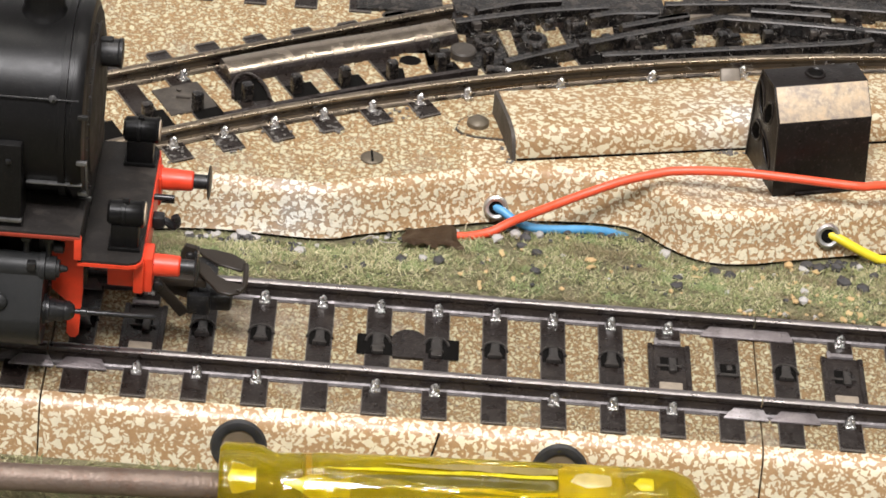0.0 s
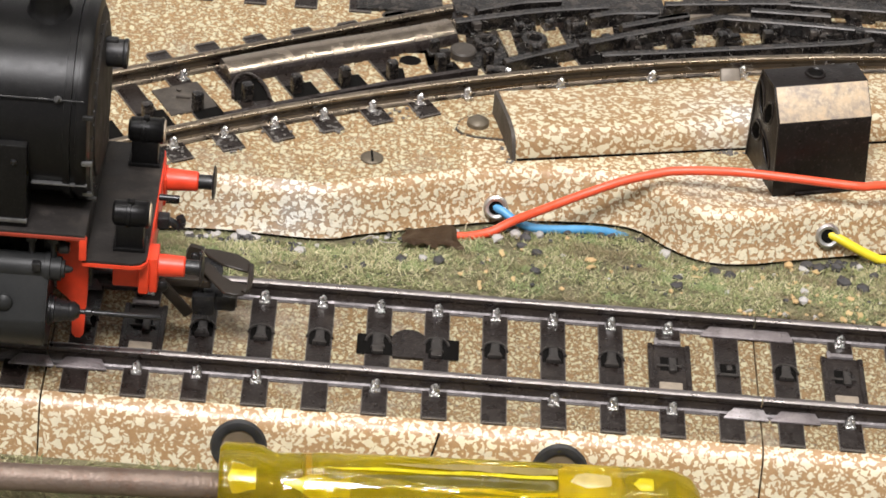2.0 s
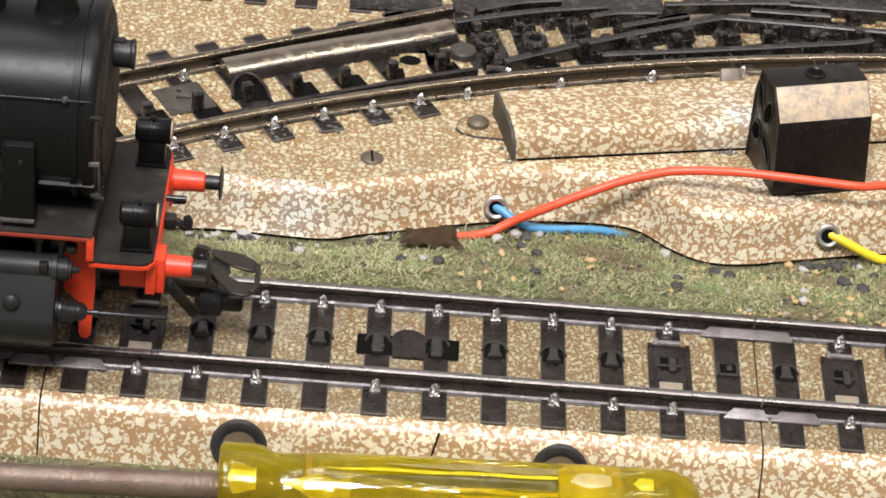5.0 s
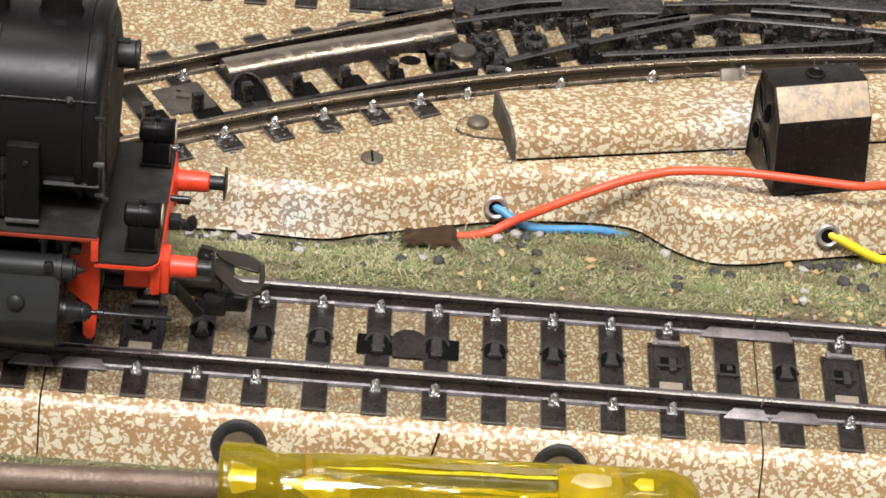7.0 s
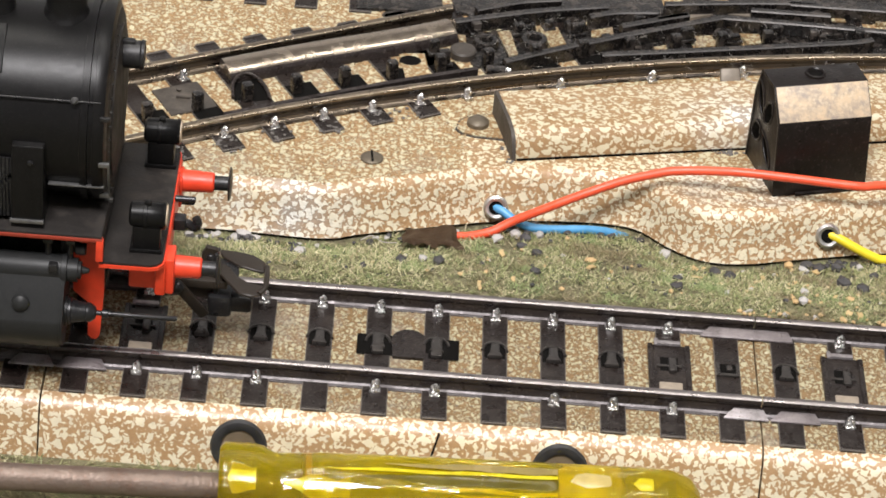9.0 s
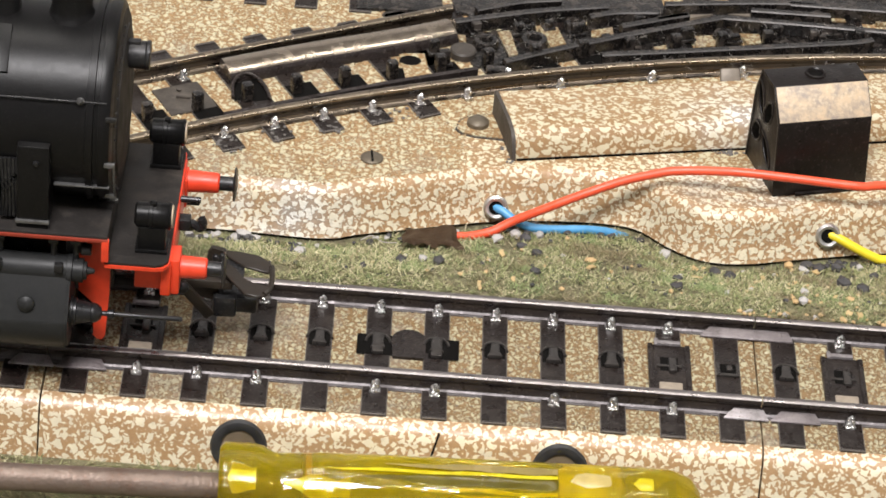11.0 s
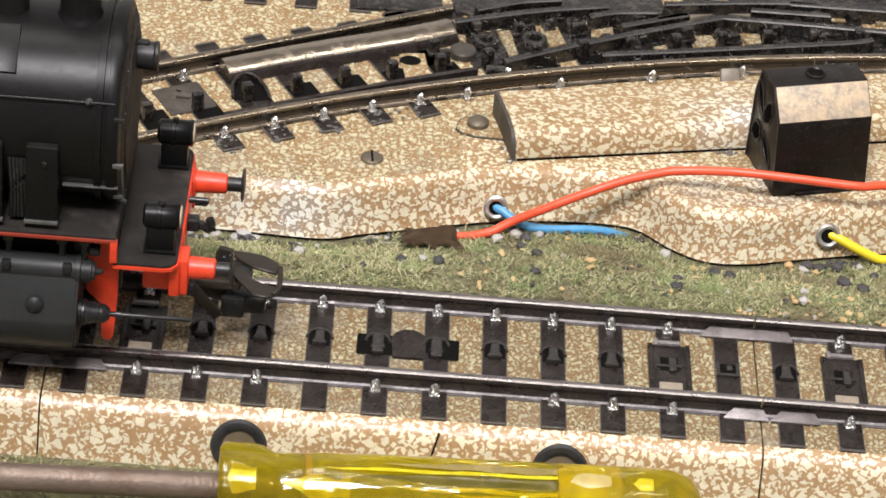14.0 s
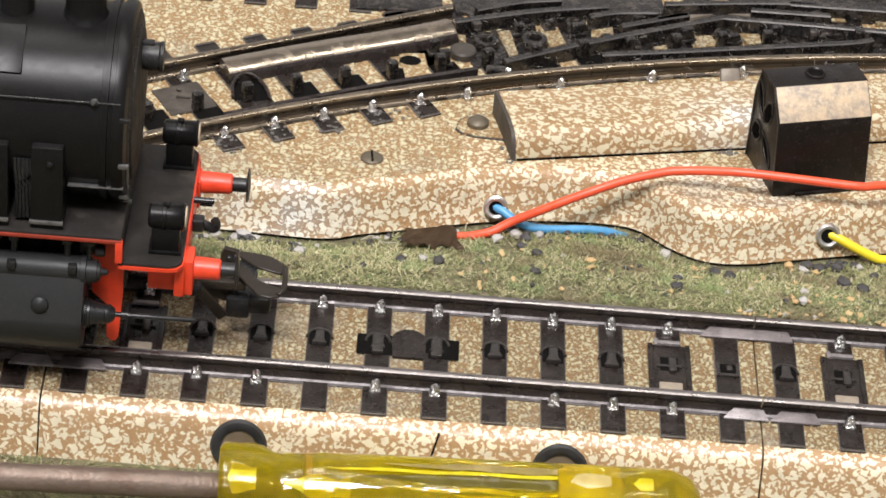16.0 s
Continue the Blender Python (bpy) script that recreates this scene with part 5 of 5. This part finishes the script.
    # lamps
    for y in (-9.6, 9.6):
        z = 31.1
        bm = bmesh.new()
        lathe(bm, (12.1, y, z), (16.6, y, z), [(0, 1.2), (0.3, 1.55), (1.7, 1.6), (1.75, 1.75), (2.2, 1.75), (2.25, 1.6), (4.0, 1.62), (4.2, 1.75), (4.5, 1.65)], 30)
        lamp = P("headlamp", bm, M_LOCO, label="black round headlamp on a square foot")
        bm = bmesh.new()
        box(bm, 12.6, 16.0, y - 1.3, y + 1.3, 26.4, 30.0, bevel=0.2)
        box(bm, 12.3, 16.3, y - 1.6, y + 1.6, 26.4, 26.9, bevel=0.1)
        P("lamp_foot", bm, M_LOCO, lamp)
        bm = bmesh.new()
        box(bm, 13.9, 14.7, y - 0.5, y + 0.4, 32.4, 33.1, bevel=0.15)
        P("lamp_cap", bm, M_LOCO, lamp)
        bm = bmesh.new()
        cyl(bm, (16.55, y, z), (16.75, y, z), 1.4, 24)
        P("lens", bm, M_CARD, lamp, "pale lamp lens")
    # hook and hose
    bm = bmesh.new()
    cyl(bm, (16.8, 1.5, 26.4), (19.4, 1.5, 26.4), 0.42, 12, 0.08)
    P("brake_hose", bm, M_IRON, label="short black hose stub")
    bm = bmesh.new()
    tube(bm, curve_pts([(16.6, 0, 24.0), (18.4, 0, 23.9), (19.5, 0, 23.2), (19.9, 0, 23.9), (19.6, 0, 24.7)], 6), 0.55, 10)
    box(bm, 16.7, 18.4, -0.9, 0.9, 23.1, 24.8, bevel=0.3)
    P("draw_hook", bm, M_IRON, label="black draw hook")
    # frame plates
    for y in (-9.2, 8.4):
        bm = bmesh.new()
        b = bmesh.new()
        o = [(5.3, 29.2), (9.2, 29.2), (9.2, 18.5), (8.9, 14.0), (8.8, 12.2), (8.4, 11.6), (7.8, 11.6), (7.3, 12.2), (7.3, 17.0), (5.4, 18.8)]
        plate(b, o, -0.4, 0.4)
        b.transform(Matrix.Translation((0, y + 0.4, 0)) @ Matrix.Rotation(radians(90), 4, "X"))
        merge(bm, b)
        P("frame_plate", bm, M_RED, label="red frame plate with guard iron")
    bm = bmesh.new()
    box(bm, -70, 9.4, -6.5, 6.5, 17.5, 25.5, bevel=0.3)
    P("main_frame", bm, M_IRON, label="black main frame")
    # cylinders
    for sgn in (-1, 1):
        y = 13.0 * sgn
        bm = bmesh.new()
        lower = [(y + 4.7 * math.cos(radians(t)), 18.5 + 4.7 * math.sin(radians(t))) for t in range(165, 376, 7)]
        upper = [(y - 0.4 * sgn + 1.7 * math.cos(radians(t)), 23.9 + 1.7 * math.sin(radians(t))) for t in range(20, 161, 10)]
        for x0, x1, k in ((-12.0, 4.6, 1.0), (4.5, 4.9, 0.96)):
            prism(bm, [(y + (a - y) * k, 20.5 + (b - 20.5) * k) for a, b in lower + upper], x0, x1)
        cy = P("cylinder", bm, M_CYL, label="black steam cylinder")
        bm = bmesh.new()
        lathe(bm, (-14, y - 0.4 * sgn, 24.2), (8.1, y - 0.4 * sgn, 24.2), [(0, 1.6), (0.4, 1.85), (18.3, 1.85), (18.35, 2.0), (19.0, 2.0), (19.05, 1.5), (20.3, 1.5), (20.35, 1.15), (20.7, 1.1), (20.75, 0.55), (21.6, 0.3), (21.7, 0.1)], 30)
        P("valve_chest", bm, M_CYL, cy)
        for x in (-4.5, 2.9):
            bm = bmesh.new()
            box(bm, x, x + 1.1, y - 1.9, y - 0.9, 25.0, 26.2, bevel=0.2)
            P("valve_nut", bm, M_IRON, cy)
        bm = bmesh.new()
        lathe(bm, (-0.2, y - 3.7, 21.6), (-0.2, y - 5.0, 21.9), [(0, 1.1), (0.4, 1.0), (0.75, 0.5), (0.8, 0.1)], 16)
        P("relief_valve", bm, M_CYL, cy)
        bm = bmesh.new()
        lathe(bm, (5.2, y, 18.3), (19, y, 18.3), [(-0.4, 2.0), (0.0, 2.0), (0.05, 1.75), (0.4, 1.75), (0.5, 1.5), (2.2, 1.15), (2.3, 1.25), (2.8, 1.2), (3.4, 0.75), (3.5, 0.32), (4.1, 0.32), (4.2, 0.55), (4.9, 0.55), (5.0, 0.33), (13.2, 0.32), (13.4, 0.2)], 24)
        P("piston_tail", bm, M_IRON, cy, "dark piston tail rod with conical gland")
    bm = bmesh.new()
    for x in (-6.0, -3.9, 2.6, 5.3):
        cyl(bm, (x, -12.2, 24.5), (x, -12.2, 29.5), 0.4, 10, 0.08)
        box(bm, x - 0.6, x + 0.6, -12.9, -11.6, 27.9, 28.5, bevel=0.12)
    P("steam_pipes", bm, M_IRON, label="short black pipes above the cylinder")
    bm = bmesh.new()
    box(bm, 4.0, 6.4, -11.5, -8.6, 25.8, 29.3, bevel=0.3)
    cyl(bm, (5.9, -12.1, 27.0), (7.2, -12.1, 27.0), 0.75, 14, 0.15)
    P("oil_pump", bm, M_IRON, label="small black oil pump")
    # coupler
    bm = bmesh.new()
    box(bm, 15.5, 24, -1.6, 1.6, 15.2, 16.4, bevel=0.2)
    cp = P("coupler", bm, M_COUPLER, label="dark brown loop coupler")
    # two tapering straps that meet in a cross bar, and the web between them
    for name, o in (("upper_strap", [(22.4, 3.6), (22.7, 3.95), (24.8, 3.8), (27.0, 3.2), (28.5, 1.95), (29.0, 0.75), (28.4, -0.5), (25.4, 0.6), (24.6, 1.2), (23.2, 2.3)]),
                    ("lower_strap", [(22.6, 0.6), (23.2, 1.0), (24.2, 0.1), (25.4, -1.9), (26.8, -2.9), (28.5, -3.4), (28.9, -4.0), (28.3, -5.5), (27.2, -5.8), (25.7, -5.4), (23.9, -2.8), (22.8, -1.0)]),
                    ("inner_web", [(22.6, 2.6), (23.6, 2.4), (25.3, 1.2), (25.4, -0.2), (25.3, -1.8), (24.1, 0.1), (22.8, 0.8)])):
        bm = bmesh.new()
        plate(bm, o, 17.2 if name != "inner_web" else 16.95, 17.6 if name != "inner_web" else 17.25)
        bmesh.ops.bevel(bm, geom=list(bm.edges), offset=0.1, segments=1, affect="EDGES")
        P(name, bm, M_COUPLER if name != "inner_web" else M_IRON, cp, "flat dark brown coupler strap")
    bm = bmesh.new()
    tube(bm, curve_pts([(28.2, -5.2, 17.5), (28.85, -4.0, 17.7), (28.95, -1.5, 17.8), (28.8, 0.8, 17.6)], 6), 0.36, 8)
    P("cross_bar", bm, M_COUPLER, cp, "rounded end bar of the coupler")
    bm = bmesh.new()
    b = bmesh.new()
    plate(b, [(17.4, 13.7), (21.9, 12.6), (23.0, 14.2), (22.9, 19.6), (22.5, 20.3), (21.1, 20.6), (20.6, 19.5), (20.4, 16.6), (17.7, 16.2)], -0.4, 0.4)
    b.transform(Matrix.Rotation(radians(90), 4, "X"))
    merge(bm, b)
    P("coupler_plate", bm, M_COUPLER, cp, "upright brown coupler plate")
    bm = bmesh.new()
    box(bm, 22.2, 22.9, -0.9, 0.9, 13.6, 20.0, bevel=0.2)
    cyl(bm, (21.7, -0.9, 19.3), (21.7, 0.9, 19.3), 0.5, 14, 0.1)
    P("coupler_post", bm, M_IRON, cp, "black upright coupler post")
    bm = bmesh.new()
    box(bm, -0.75, 0.75, -0.3, 0.3, -0.6, 5.6, bevel=0.25, m=Matrix.Translation((17.9, -3.1, 16.4)) @ Matrix.Rotation(radians(140), 4, "Y"))
    P("coupler_arm", bm, M_COUPLER, cp)
    bm = bmesh.new()
    lathe(bm, (17.9, -3.4, 16.4), (17.9, -4.3, 16.5), [(0, 0.8), (0.4, 0.75), (0.7, 0.4), (0.75, 0.1)], 18)
    P("pivot_rivet", bm, M_IRON, cp, "domed black pivot rivet")
    bm = bmesh.new()
    box(bm, 21.6, 24.6, -1.6, 1.6, 10.9, 14.0, bevel=0.4)
    box(bm, 24.0, 27.3, -1.2, 1.2, 11.4, 13.9, bevel=0.6)
    P("coupler_hook", bm, M_IRON, cp, "black coupler hook")
    # driving wheels
    wheels = []
    for x in (-14.0, -44.0):
        for y in (-8.7, 8.7):
            s = -1 if y < 0 else 1
            bm = bmesh.new()
            lathe(bm, (0, -1.4 * s, 0), (0, 1.4 * s, 0), [(0, 7.4), (0.5, 7.4), (0.7, 6.6), (2.5, 6.5), (2.6, 5.6), (2.2, 5.5), (2.2, 1.6), (2.8, 1.5), (2.8, 0.3)], 40)
            box(bm, -0.4, 0.4, 1.0 * s - 0.3, 1.0 * s + 0.3, -5.5, 5.5)
            box(bm, -5.5, 5.5, 1.0 * s - 0.3, 1.0 * s + 0.3, -0.4, 0.4)
            w = part("wheel", bm, M_RED, lo, "red spoked driving wheel")
            wheels.append((w, x, y))
    return lo, wheels


# ---- build ----
room()
LOCO, WHEELS = engine()
section = track_section(0)
gravel_straight(section)
SLEEPERS = []
for x in (-180, -90, 90, 180):
    copy_thing(section, pose(x * MM, 0, 0))
bm = bmesh.new()
box(bm, -0.12, 0.12, -0.05, 0.05, -1.6, 1.6, m=Matrix.Translation((49.2, -17.72, 5.6)) @ Euler((radians(-16), radians(14), 0)).to_matrix().to_4x4())
part("scratch", bm, M_SHADE_SCRATCH, section, "dark scratch through the enamel")
turn = turnout()
gravel(turn)
lantern()
lint()
wires()
screwdriver()
pebbles()
grass()


def motions():
    way = [(0, -4.97), (2, -4.35), (4, -3.76), (6.5, -3.06), (9, -2.33), (11.5, -1.49), (14, -0.64), (16, 0.0)]
    walk(LOCO, [(t, pose(d * MM, 0, HR * MM)) for t, d in way])
    for w, x, y in WHEELS:
        walk(w, [(t, pose(x * MM, y * MM, 6.5 * MM, 0, math.degrees(d / 6.5), 0)) for t, d in way])


motions()
